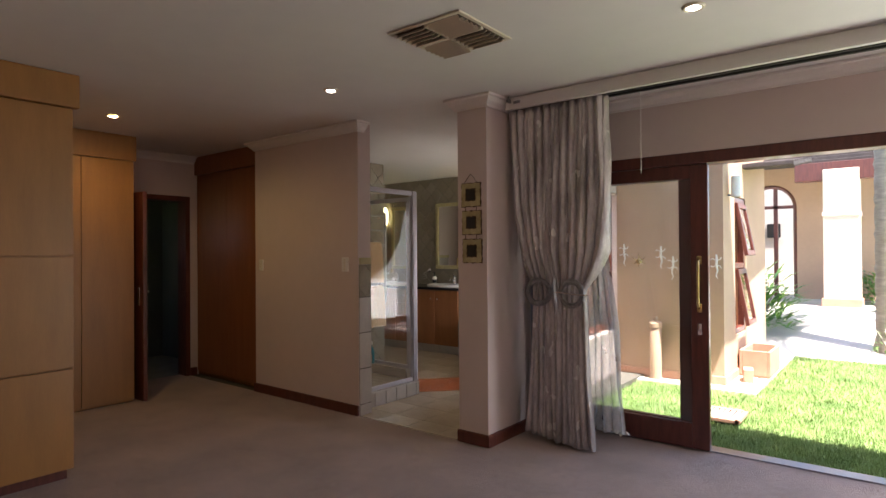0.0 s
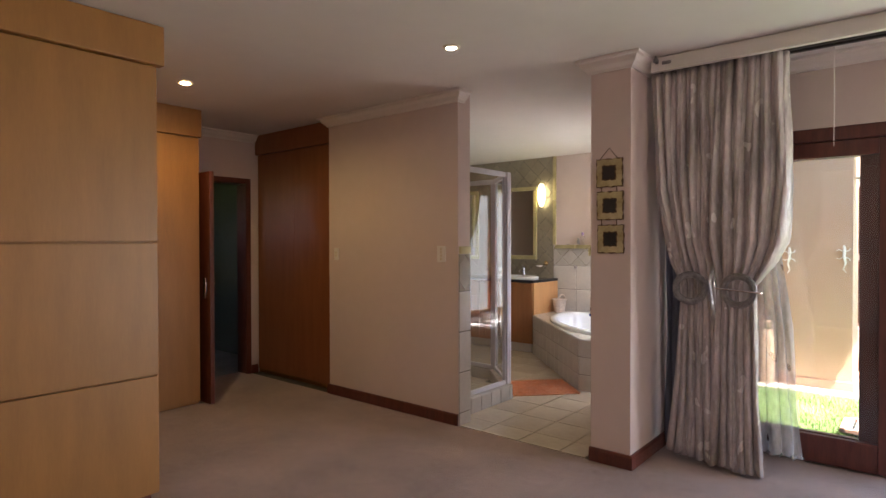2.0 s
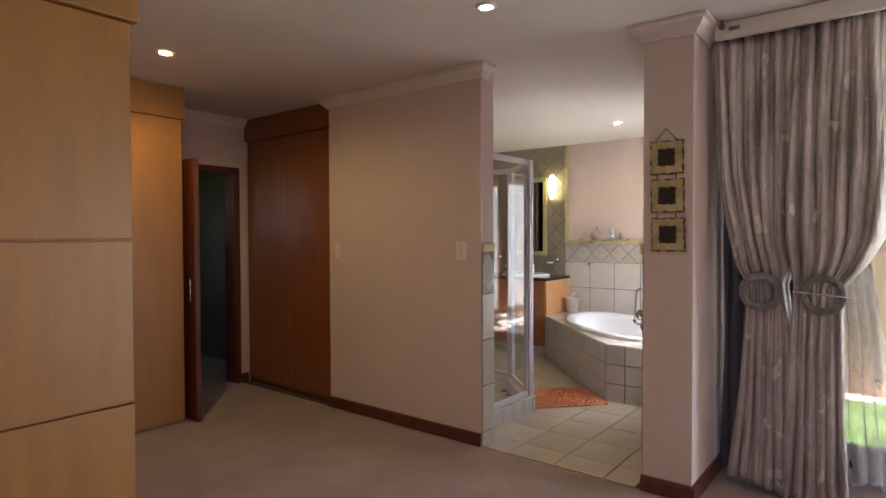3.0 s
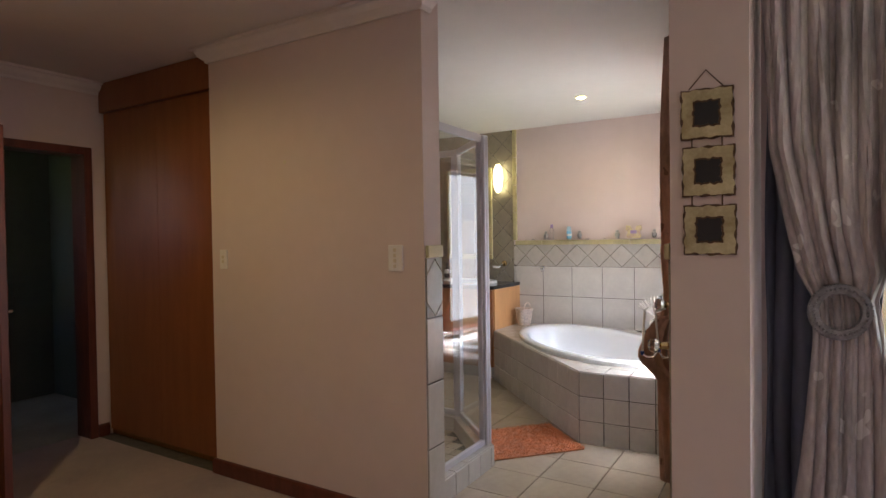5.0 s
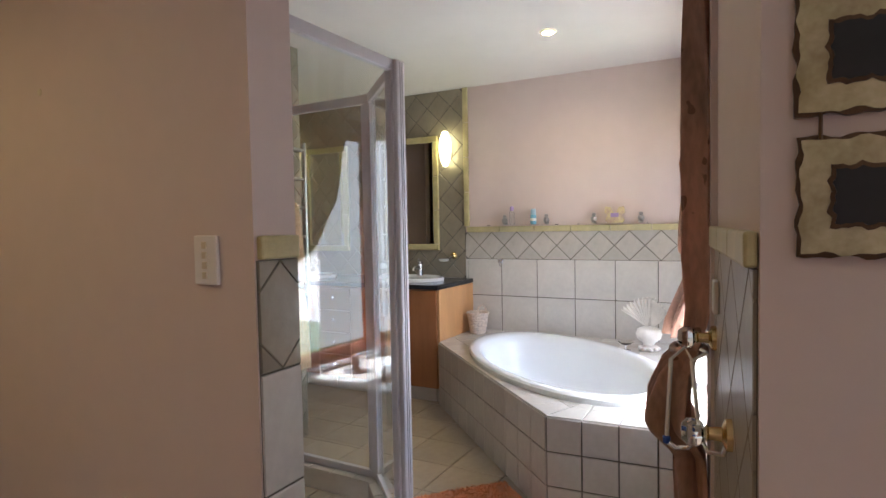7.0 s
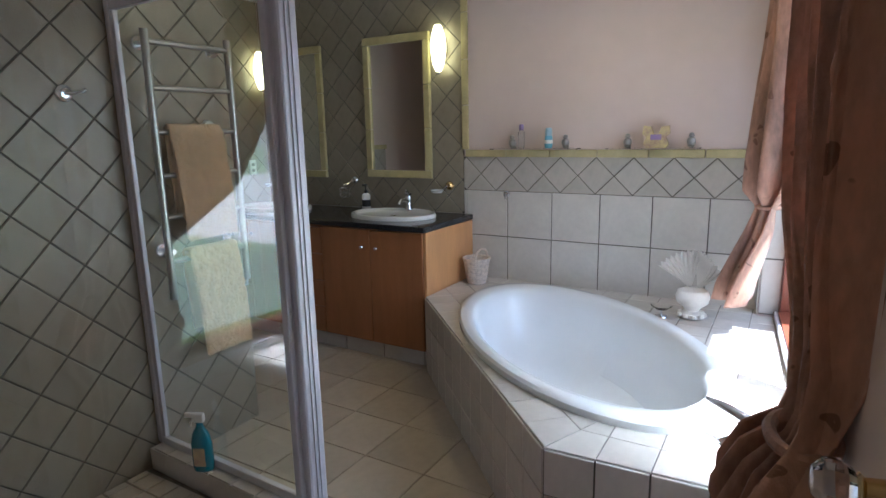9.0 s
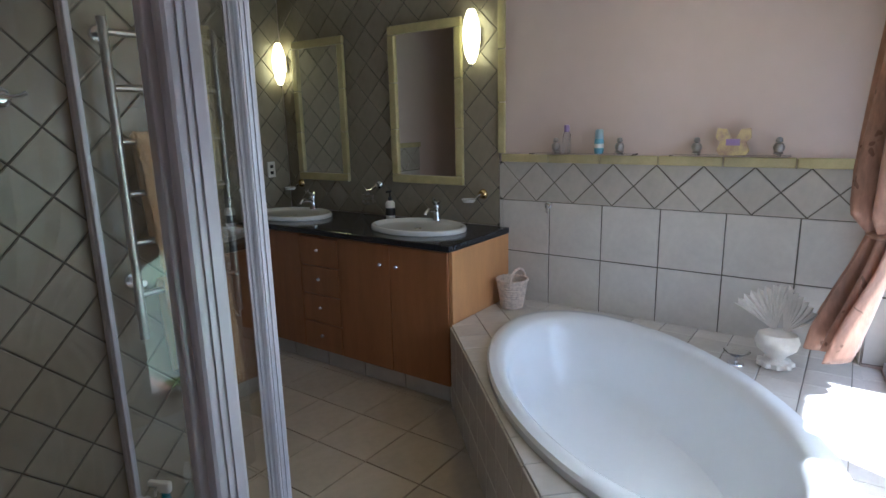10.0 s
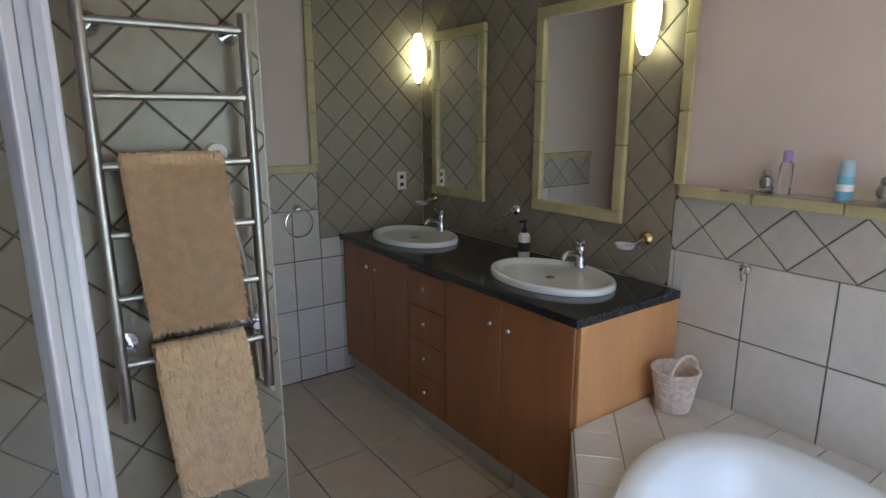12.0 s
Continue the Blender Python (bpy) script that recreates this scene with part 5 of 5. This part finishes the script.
vsx = [(-6, 9.3, GZ + 0.01), (9, 9.3, GZ + 0.01), (9, 12.0, 0.38), (-6, 12.0, 0.38), (-6, 30, 0.42), (9, 30, 0.42)]
v = [pv.verts.new(p) for p in vsx]
u = [pv.verts.new((p[0], p[1], -0.4)) for p in vsx]
pv.faces.new((v[0], v[1], v[2], v[3]))
pv.faces.new((v[3], v[2], v[5], v[4]))
pv.faces.new((v[0], u[0], u[1], v[1]))
tagged(finish("pavement", pv, PAVING), "pale sunlit patio paving", "paving", "", "structure")
apron = slab("pavement_apron", (-1.16, 6.55, GZ - 0.05), (-0.82, 9.3, GZ + 0.03), PAVING, "narrow concrete apron along the house", "paving", "structure", 0.008)
slab("pavement_edge", (-2.3, 6.55, GZ - 0.05), (-1.16, 6.76, GZ + 0.03), PAVING, "narrow concrete apron under the wall", "paving", "structure", 0.008)

# the peach wing of the house
wing = thing("house_wing", None, "peach plastered wing of the house with awning windows", "house")
for lo, hi in (((-2.34, 6.78, -0.2), (-1.16, 7.32, 2.75)), ((-2.34, 7.32, -0.2), (-1.16, 7.91, 0.45)), ((-2.34, 7.32, 2.06), (-1.16, 7.91, 2.75)), ((-2.34, 7.32, 0.45), (-1.45, 7.91, 2.06)), ((-2.34, 7.91, -0.2), (-1.16, 9.2, 2.75))):
    part("wall", box(lo, hi), PEACH, wing)
part("plinth", box((-2.36, 6.765, GZ), (-1.14, 9.2, 0.07), 0.01), TERRACOTTA, wing, "darker plinth course")
wf = box((-1.24, 7.33, 0.46), (-1.17, 7.39, 2.05), 0.004)
box((-1.24, 7.84, 0.46), (-1.17, 7.90, 2.05), 0.004, wf)
box((-1.24, 7.39, 0.46), (-1.17, 7.84, 0.52), 0.004, wf)
box((-1.24, 7.39, 1.99), (-1.17, 7.84, 2.05), 0.004, wf)
box((-1.24, 7.39, 1.22), (-1.17, 7.84, 1.28), 0.004, wf)
wnd = part("window", wf, MAHOGANY, wing, "mahogany awning window")
for ztop, ln in ((1.98, 0.62), (1.21, 0.66)):
    m = Matrix.Translation((-1.16, 7.62, ztop)) @ pose(0, 0, 0, 0, -10, 0)
    fb = box((-0.02, -0.22, -ln), (0.02, -0.17, 0), 0.004, None, m)
    box((-0.02, 0.17, -ln), (0.02, 0.22, 0), 0.004, fb, m)
    box((-0.02, -0.17, -ln), (0.02, 0.17, -ln + 0.06), 0.004, fb, m)
    box((-0.02, -0.17, -0.06), (0.02, 0.17, 0), 0.004, fb, m)
    part("sash", fb, MAHOGANY, wnd, "tilted open sash")
    g = part("pane", box((-0.003, -0.17, -ln + 0.06), (0.003, 0.17, -0.06), 0, None, m), GLASS, wnd)
    g.visible_shadow = False
# this overhang is added above the view to keep the wing's front shaded
part("eaves", box((-2.36, 6.25, 2.752), (-0.25, 6.95, 2.84), 0.01), ROOF, wing, "unseen dark overhang added to shade the peach wall")
for k in range(9):
    part("eaves_board", box((-2.6, 7.75 + 0.19 * k, 2.42 + 0.028 * k), (-0.62, 7.95 + 0.19 * k, 2.47 + 0.028 * k), 0.004), ROOF, wing, "dark layered eaves board")
ol = thing("outdoor_lamp", pose(-1.155, 7.0, 2.12), "white cylindrical outdoor wall lamp", "wall lamp")
part("shade", lathe([(0.05, -0.10), (0.05, 0.12), (0.045, 0.125), (0, 0.125)], 20, None, Matrix.Translation((0.08, 0, 0))), WHITE, ol, "", True)
part("arm", tube([(0, 0, -0.08), (0.08, 0, -0.08)], 0.012), PEWTER, ol)


def gecko(x, z, s, mat, label, flip=1):
    """A small flat metal lizard with bent legs and tail."""
    g = bmesh.new()
    tube([(0, 0, 0.10), (0.004, 0, 0.06), (0, 0, 0.0), (0.012 * flip, 0, -0.05), (-0.004 * flip, 0, -0.10), (0.016 * flip, 0, -0.13)], [0.008, 0.012, 0.012, 0.008, 0.005, 0.003], 8, g)
    for zz, dz in ((0.045, 0.03), (0.0, -0.03)):
        tube([(0, 0, zz), (0.035, 0, zz + dz * 0.3), (0.045, 0, zz + dz)], [0.005, 0.004, 0.004], 6, g)
        tube([(0, 0, zz), (-0.035, 0, zz + dz * 0.6), (-0.05, 0, zz + dz * 0.2)], [0.005, 0.004, 0.004], 6, g)
    ob = finish("gecko_ornament", g, mat, None, "", True)
    ob.matrix_basis = Matrix.Translation((x, 6.768, z)) @ Matrix.Scale(s, 4)
    tagged(ob, label, "ornament", "wall lizards")


for x, z, f in ((-2.25, 1.40, 1), (-1.82, 1.37, 1), (-1.685, 1.25, -1), (-1.23, 1.27, 1)):
    gecko(x, z, 1.15, BRASS if f > 2 else SHELL, "pale metal lizard ornament on the peach wall", f)
rg = bmesh.new()
lathe([(0, -0.03), (0.03, -0.02), (0.035, 0), (0.02, 0.03), (0, 0.035)], 10, rg, None, 1, 0.5)
for a in range(6):
    t = radians(30 + 60 * a)
    tube([(0, 0, 0), (0.06 * math.cos(t), 0, 0.05 * math.sin(t)), (0.085 * math.cos(t), 0, 0.085 * math.sin(t) + 0.01)], [0.007, 0.005, 0.004], 6, rg)
rg = finish("sun_ornament", rg, BRASS, None, "", True)
rg.matrix_basis = Matrix.Translation((-2.07, 6.76, 1.31))
tagged(rg, "rusty brass sun ornament on the peach wall", "ornament")
vp = thing("vent_pipe", pose(-1.86, 6.69, GZ + 0.03), "peach painted vent pipe with a cap", "pipe")
part("pipe", lathe([(0.062, 0), (0.062, 0.60), (0.058, 0.605), (0, 0.605)], 22), PEACH, vp, "", True)
part("cap", lathe([(0.07, 0.58), (0.072, 0.63), (0.05, 0.65), (0.028, 0.655), (0.026, 0.70), (0, 0.705)], 22), PEACH, vp, "", True)
pl = thing("planter_box", pose(-0.98, 7.72, GZ + 0.03), "empty square terracotta planter on the apron", "planter")
pb = box((-0.15, -0.32, 0), (0.15, 0.32, 0.04), 0.006)
for lo, hi in (((-0.16, -0.33, 0.02), (-0.13, 0.33, 0.30)), ((0.13, -0.33, 0.02), (0.16, 0.33, 0.30)), ((-0.13, -0.33, 0.02), (0.13, -0.30, 0.30)), ((-0.13, 0.30, 0.02), (0.13, 0.33, 0.30))):
    box(lo, hi, 0.006, pb)
part("trough", pb, TERRACOTTA, pl)
br = finish("loose_brick", box((-0.05, -0.11, 0), (0.05, 0.11, 0.14), 0.008), TERRACOTTA)
br.matrix_basis = pose(-1.0, 7.15, GZ + 0.03, 0, 0, 12)
tagged(br, "loose terracotta brick beside the planter", "brick")
gr = thing("drain_grate", pose(-0.92, 5.48, GZ + 0.035), "square concrete drain grate sunk in the lawn", "drain")
gb = bmesh.new()
for k in range(4):
    box((-0.2, -0.2, 0), (0.2, -0.16, 0.03), 0.004, gb, Matrix.Rotation(k * math.pi / 2, 4, "Z"))
part("frame", gb, TERRACOTTA, gr)
for k in range(7):
    part("bar", box((-0.155 + 0.046 * k, -0.158, 0.006), (-0.13 + 0.046 * k, 0.158, 0.026), 0.003), PAVING, gr)
part("pit", box((-0.158, -0.158, -0.03), (0.158, 0.158, 0.004)), BLACK, gr)

# far house over the patio, with an arched glass door
YH, ZT = 14.6, 0.42
fh = thing("far_house", None, "peach plastered house front with an arched doorway", "house")
ax, aw, ah = -1.93, 0.5, 1.95
bm = bmesh.new()


def arch_pts(r, n=16):
    return [(ax - r * math.cos(math.pi * k / n), ZT + ah + r * math.sin(math.pi * k / n)) for k in range(n + 1)]


ring = arch_pts(aw)
poly = [(-5.5, ZT - 0.3), (ax - aw, ZT - 0.3)] + ring + [(ax + aw, ZT - 0.3), (0.1, ZT - 0.3), (0.1, 3.3), (-5.5, 3.3)]
lo = [bm.verts.new((x, YH, z)) for x, z in poly]
hi = [bm.verts.new((x, YH + 0.25, z)) for x, z in poly]
bmesh.ops.triangle_fill(bm, use_beauty=True, edges=[bm.edges.new((lo[k], lo[(k + 1) % len(lo)])) for k in range(len(lo))])
for k in range(len(lo)):
    j = (k + 1) % len(lo)
    bm.faces.new((lo[k], lo[j], hi[j], hi[k]))
part("wall", bm, PEACH, fh)
pts = [(ax - aw + 0.03, YH + 0.08, ZT)] + [(x, YH + 0.08, z) for x, z in arch_pts(aw - 0.03)] + [(ax + aw - 0.03, YH + 0.08, ZT)]
dr = part("arched_door", tube(pts, 0.05, 8), MAHOGANY, fh, "dark arched door frame")
part("mullion", box((ax + 0.05, YH + 0.05, ZT), (ax + 0.13, YH + 0.12, ZT + ah + 0.42)), MAHOGANY, dr)
part("transom", box((ax - aw, YH + 0.05, ZT + ah - 0.03), (ax + aw, YH + 0.11, ZT + ah + 0.04)), MAHOGANY, dr)
part("back_wall", box((-4.5, YH + 2.2, ZT), (0.1, YH + 2.3, 3.2)), WTILE, fh, "pale interior wall")
part("side_wall", box((0.0, YH + 0.25, ZT), (0.1, YH + 2.2, 3.2)), WTILE, fh)
pf = part("wall_picture", box((-2.35, YH + 2.15, 1.75), (-2.05, YH + 2.199, 2.1), 0.01), BLACK, fh, "small dark framed picture")
for k in range(8):
    rb = box((-6.0, YH - 1.7 + 0.3 * k, 3.05 + 0.10 * k), (1.0, YH - 1.35 + 0.3 * k, 3.12 + 0.10 * k), 0.01)
    part("roof_course", rb, ROOF, fh, "dark thatched roof edge")
part("beam", box((-1.25, YH - 1.75, 2.72), (0.15, YH - 1.5, 3.06), 0.01), MAHOGANY, fh, "red-brown eaves beam")
col = thing("patio_column", pose(-0.52, 13.1, ZT - 0.05), "square cream plastered patio column", "column")
part("shaft", box((-0.28, -0.28, 0), (0.28, 0.28, 2.55), 0.02), COLUMNP, col)
part("base", box((-0.31, -0.31, 0), (0.31, 0.31, 0.16), 0.01), TERRACOTTA, col)
part("band", box((-0.295, -0.295, 1.68), (0.295, 0.295, 1.76), 0.01), COLUMNP, col)

pm = thing("palm_tree", pose(0.19, 9.9, 0.0), "ringed grey palm trunk at the lawn's edge", "tree")
part("trunk", lathe([(0.17, -0.1), (0.16, 0.1)] + [(0.135 - 0.002 * (k % 2) * 4 + 0.01 * (k % 3 == 0), 0.2 + 0.08 * k) for k in range(50)] + [(0, 4.25)], 18), BARK, pm, "", True)


def leaf_strip(vs, fs, p, d, ln, w):
    d = Vector(d).normalized()
    s = d.cross(Vector((0, 0, 1)))
    s = (s.normalized() if s.length > 0.01 else Vector((1, 0, 0))) * w
    i = len(vs)
    a, b, c = Vector(p), Vector(p) + d * ln * 0.5 + Vector((0, 0, 0.02 * ln)), Vector(p) + d * ln - Vector((0, 0, 0.12 * ln))
    vs += [tuple(a), tuple(b - s), tuple(b + s), tuple(c)]
    fs += [(i, i + 1, i + 2), (i + 1, i + 3, i + 2)]


cv, cf = [], []
rnd = random.Random(4)
for k in range(22):
    a = rnd.uniform(0, 6.28)
    for q in range(26):
        f = q / 25
        base = Vector((1.7 * f * math.cos(a), 1.7 * f * math.sin(a), 4.3 + 0.7 * f - 1.3 * f * f))
        for sgn in (-1, 1):
            leaf_strip(cv, cf, base, (math.cos(a + sgn * 0.9), math.sin(a + sgn * 0.9), -0.3), 0.4 * (1 - 0.5 * f), 0.015)
me = bpy.data.meshes.new("crown")
me.from_pydata(cv, [], cf)
me.materials.append(LEAF)
cr = new("crown", me)
cr.parent = pm


def bush(x, y, z, r, h, n, label, category, long=0.16, wide=0.025, seed=1, stem=True, mat=LEAF):
    rnd = random.Random(seed)
    b = thing("shrub", pose(x, y, z), label, category)
    vs, fs = [], []
    for k in range(n):
        a, e = rnd.uniform(0, 6.28), rnd.random()
        rr = r * rnd.random() ** 0.5
        p = (rr * math.cos(a), rr * math.sin(a), h * (0.15 + 0.85 * e) * (1 - 0.35 * (rr / r) ** 2))
        leaf_strip(vs, fs, p, (math.cos(a) + rnd.uniform(-.5, .5), math.sin(a) + rnd.uniform(-.5, .5), rnd.uniform(-.1, .9)), long * rnd.uniform(.6, 1.3), wide)
    me = bpy.data.meshes.new("leaves")
    me.from_pydata(vs, [], fs)
    me.materials.append(mat)
    lv = new("leaves", me)
    lv.parent = b
    if stem:
        st = bmesh.new()
        for k in range(6):
            a = k * 1.05
            tube([(0, 0, -0.05), (0.3 * r * math.cos(a), 0.3 * r * math.sin(a), 0.4 * h), (0.6 * r * math.cos(a), 0.6 * r * math.sin(a), 0.8 * h)], [0.03, 0.02, 0.008], 6, st)
        part("stem", st, BARK, b)
    return b


bush(-1.55, 10.6, 0.05, 0.55, 1.05, 500, "lush green fern-like plant by the patio", "plant", 0.42, 0.03, 2)
bush(0.35, 12.2, 0.2, 0.35, 0.5, 500, "low green shrub beside the column", "plant", 0.14, 0.03, 3)
bush(0.1, 13.9, 0.25, 0.45, 0.9, 600, "green shrub behind the column", "plant", 0.16, 0.03, 5)
bush(0.35, 16.8, 0.25, 0.8, 2.6, 1500, "tall green garden shrub", "plant", 0.2, 0.04, 6)
bush(0.25, 9.6, 0.0, 0.3, 0.45, 120, "sparse twiggy little shrub on the paving", "plant", 0.10, 0.012, 8)
bush(1.1, 13.2, 0.25, 0.5, 1.5, 500, "reddish bare-stemmed garden shrub", "plant", 0.16, 0.03, 9, True, BURNT)
slab("wall_garden", (0.3, 18.5, 0), (12, 18.7, 1.9), PEACH, "peach garden boundary wall", "wall")

# ---- tiles, piece by piece ----
tile_field(bf, Matrix.Translation((0, 0, -0.006)), (-6.44, 3.54), (-2.34, 7.04), 0.33, FTILE, False, (-5.50, 6.08), lambda x, y: (x + 2.34 + 0.088 * (y - 3.53)) < 0.02 and not (y < 3.68 and x < -3.39) and not (x < -5.15 and y < 4.3))
D = 0.163   # diagonal tiles
mback, mleft, mrail = plane((0, BY + 0.008, 0), (1, 0, 0), (0, 0, 1)), plane((LX - 0.008, 0, 0), (0, 1, 0), (0, 0, 1)), plane((RX - 0.008, 0, 0), (0, 1, 0), (0, 0, 1))
tile_field(wb, mback, (-6.45, 0.935), (-4.52, CEIL), D, TILE, True, (-4.647, 1.518), back=True)
tile_field(wb, mback, (-4.517, 1.105), (-2.64, 1.333), 0.161, BANDTILE, True, (-4.271, 1.105), back=True)
tile_field(wb, mback, (-4.517, 0.487), (-2.64, 1.105), 0.3145, WTILE, False, (-4.184, 0.477), None, None, 0.314, back=True)
tile_field(wl, mleft, (6.274, 0.92), (7.05, CEIL), 0.159, TILE, True, (6.64, 1.613), back=True)
tile_field(wl, mleft, (5.3, 1.105), (6.272, 1.333), 0.161, BANDTILE, True, (6.23, 1.105), back=True)
tile_field(wl, mleft, (5.3, 0.0), (6.272, 1.105), 0.3145, WTILE, False, (6.10, 0.162), None, None, 0.314, back=True)
tile_field(wl, mleft, (6.276, 0.0), (6.46, 0.918), 0.3145, WTILE, False, (6.10, 0.162), None, None, 0.314, back=True)
tile_field(wr, mrail, (3.685, 0.0), (5.462, CEIL), D, TILE, True, (5.245, 1.817), back=True)
# stub wall's end
tile_field(wr, plane((0, 5.462, 0), (-1, 0, 0), (0, 0, 1)), (4.96, 0.0), (5.15, CEIL), 0.3145, WTILE, False, (4.96, 0.0), back=True)
# jambs of the opening
part_wall = bpy.data.objects["wall_partition"]
tile_field(part_wall, plane((-3.39, 0, 0), (0, 1, 0), (0, 0, 1)), (3.535, 0.0), (3.68, 1.04), 0.3145, WTILE, False, (3.535, 0.095), back=True)
tile_field(part_wall, plane((-3.39, 0, 0), (0, 1, 0), (0, 0, 1)), (3.535, 1.04), (3.68, 1.325), 0.2, TILE, True, (3.61, 1.04), back=True)
pil = bpy.data.objects["wall_pillar"]
mp_ = plane((-2.395, 4.34, 0), (0.102, -0.81, 0), (0, 0, 1))
tile_field(pil, mp_, (0.0, 0.0), (0.80, 1.325), 0.2, TILE, True, (0.75, 1.04), back=True)
# window reveal
far = SKEW @ plane((0, 3.42, 0), (1, 0, 0), (0, 0, 1))
tile_field(wwin, far, (0.002, 0.50), (0.098, 2.12), 0.3145, WTILE, False, (0.0, 0.493), back=True)
tile_field(wwin, SKEW @ plane((0, 0, 0.485), (1, 0, 0), (0, 1, 0)), (-0.02, 1.26), (0.075, 3.41), 0.2, WTILE, False, (-0.02, 1.26), back=True)
tile_field(wwin, SKEW @ plane((0, 0, 0), (0, -1, 0), (0, 0, 1)), (-3.6, 0.49), (-3.42, 1.34), 0.3145, WTILE, False, (-3.42, 0.477), back=True)
# deck front and top
S = 0.166
dd = Vector((DECK[2][0] - DECK[1][0], DECK[2][1] - DECK[1][1], 0))
tile_field(deck, plane((*DECK[1], 0), dd, (0, 0, 1)), (0, 0), (dd.length, 0.49), S, WTILE, False, (dd.length, 0.49 - 3 * S), None, None, S)
d2v = Vector((DECK[3][0] - DECK[2][0], DECK[3][1] - DECK[2][1], 0))
tile_field(deck, plane((*DECK[2], 0), d2v, (0, 0, 1)), (0, 0), (d2v.length, 0.49), S, WTILE, False, (0, 0.49 - 3 * S), None, None, S)


def in_deck(poly, m, inv):
    """A tile cut to the deck's outline."""
    pts = [m @ Vector((a, b, 0)) for a, b in poly]
    for i, q in enumerate(DECK):
        r = DECK[(i + 1) % len(DECK)]
        side = lambda w: (r[0] - q[0]) * (w.y - q[1]) - (r[1] - q[1]) * (w.x - q[0])
        out = []
        for k, w in enumerate(pts):
            v = pts[k - 1]
            a, b = side(v), side(w)
            if (a >= 0) != (b >= 0):
                out.append(v + (w - v) * (a / (a - b)))
            if b >= 0:
                out.append(w)
        pts = out
        if len(pts) < 3:
            return []
    return [tuple((inv @ w)[:2]) for w in pts]


MITRE = Vector((0.38, 0.92))    # from the deck's front corner towards the bath


def mitred(poly, m, side):
    """A tile cut on the mitre at the deck's front corner; side 1 keeps what lies to its east."""
    pts, inv = [m @ Vector((a, b, 0)) for a, b in poly], m.inverted()
    if min(p.y for p in pts) > 5.75:
        return poly
    off = lambda w: side * ((w.x - DECK[2][0]) * MITRE.y - (w.y - DECK[2][1]) * MITRE.x)
    out = []
    for k, w in enumerate(pts):
        v = pts[k - 1]
        a, b = off(v), off(w)
        if (a >= 0) != (b >= 0):
            out.append(v + (w - v) * (a / (a - b)))
        if b >= 0:
            out.append(w)
    return [tuple((inv @ w)[:2]) for w in out]


def off_tub(m, side):
    """Bends tiles' edges out of the bath's outline and into the deck's."""
    def go(poly):
        poly = in_deck(poly, m, m.inverted())
        if len(poly) > 2:
            poly = mitred(poly, m, side)
        if len(poly) < 3 or abs(area_of(poly)) < 0.0008:
            return []
        dense = []
        for i, p in enumerate(poly):
            q = poly[(i + 1) % len(poly)]
            dense += [(p[0] + (q[0] - p[0]) * k / 5, p[1] + (q[1] - p[1]) * k / 5) for k in range(5)]
        out, moved = [], 0
        inv = m.inverted()
        for p in dense:
            w = m @ Vector((p[0], p[1], 0))
            a, b = tub_local(w.x, w.y)
            r = math.hypot(a, b)
            if r < 0.97:
                moved += 1
                w2 = Vector((*tub_xy(math.atan2(b, a), 0.97), w.z))
                l = inv @ w2
                out.append((l.x, l.y))
            else:
                out.append(p)
        if moved >= len(dense) - 1 or abs(area_of(out)) < 0.0012:
            return []
        return out
    return go


u = dd.normalized()
mdiag = plane((*DECK[1], DZ), u, Vector((-u.y, u.x, 0)))
maxis = plane((0, 0, DZ - 0.0015), (1, 0, 0), (0, 1, 0))


def keep_diag(a, b):
    w = mdiag @ Vector((a, b, 0))
    return tub_local(w.x, w.y)[1] > 0 and w.x < -2.75


def keep_axis(a, b):
    return tub_local(a, b)[1] <= 0.3 or (a > -3.3 and b < 5.7)


tile_field(deck, mdiag, (-0.8, 0.0), (2.4, 1.2), S, WTILE, False, (dd.length, 0.0), keep_diag, off_tub(mdiag, -1))
tile_field(deck, maxis, (-4.44, 5.10), (-2.50, BY), S, WTILE, False, (DECK[2][0], 5.10), keep_axis, off_tub(maxis, 1))
# shower kerb and floor
for k in range(3):
    a, b = Vector((*kerb_out[k], 0)), Vector((*kerb_out[k + 1], 0))
    tile_field(shk, plane(a, b - a, (0, 0, 1)), (0, 0), ((b - a).length, 0.13), 0.145, WTILE, False, (0, 0), None, None, 0.13)
    tn = (b - a).normalized()
    mt_ = plane((a.x, a.y, 0.126), tn, (-tn.y, tn.x, 0))
    tile_field(shk, mt_, (0.0, 0.0), ((b - a).length - 0.03, 0.108), 0.145, WTILE, False, (0, 0), None, None, 0.108)
tile_field(sf, Matrix.Translation((0, 0, 0.028)), (-4.94, 3.69), (-3.62, 4.80), 0.1, FTILE, False, (0, 0), lambda x, y: (x + 3.61) + (y - 4.36) < 0.0)
# vanity plinth
tile_field(bpy.data.objects["vanity_unit"].children[[c.name for c in bpy.data.objects["vanity_unit"].children].index("plinth")], plane((0, 6.475, 0), (1, 0, 0), (0, 0, 1)), (-6.44, 0.0), (-4.475, 0.113), 0.33, WTILE, False, (-5.5, 0.0), None, None, 0.113)
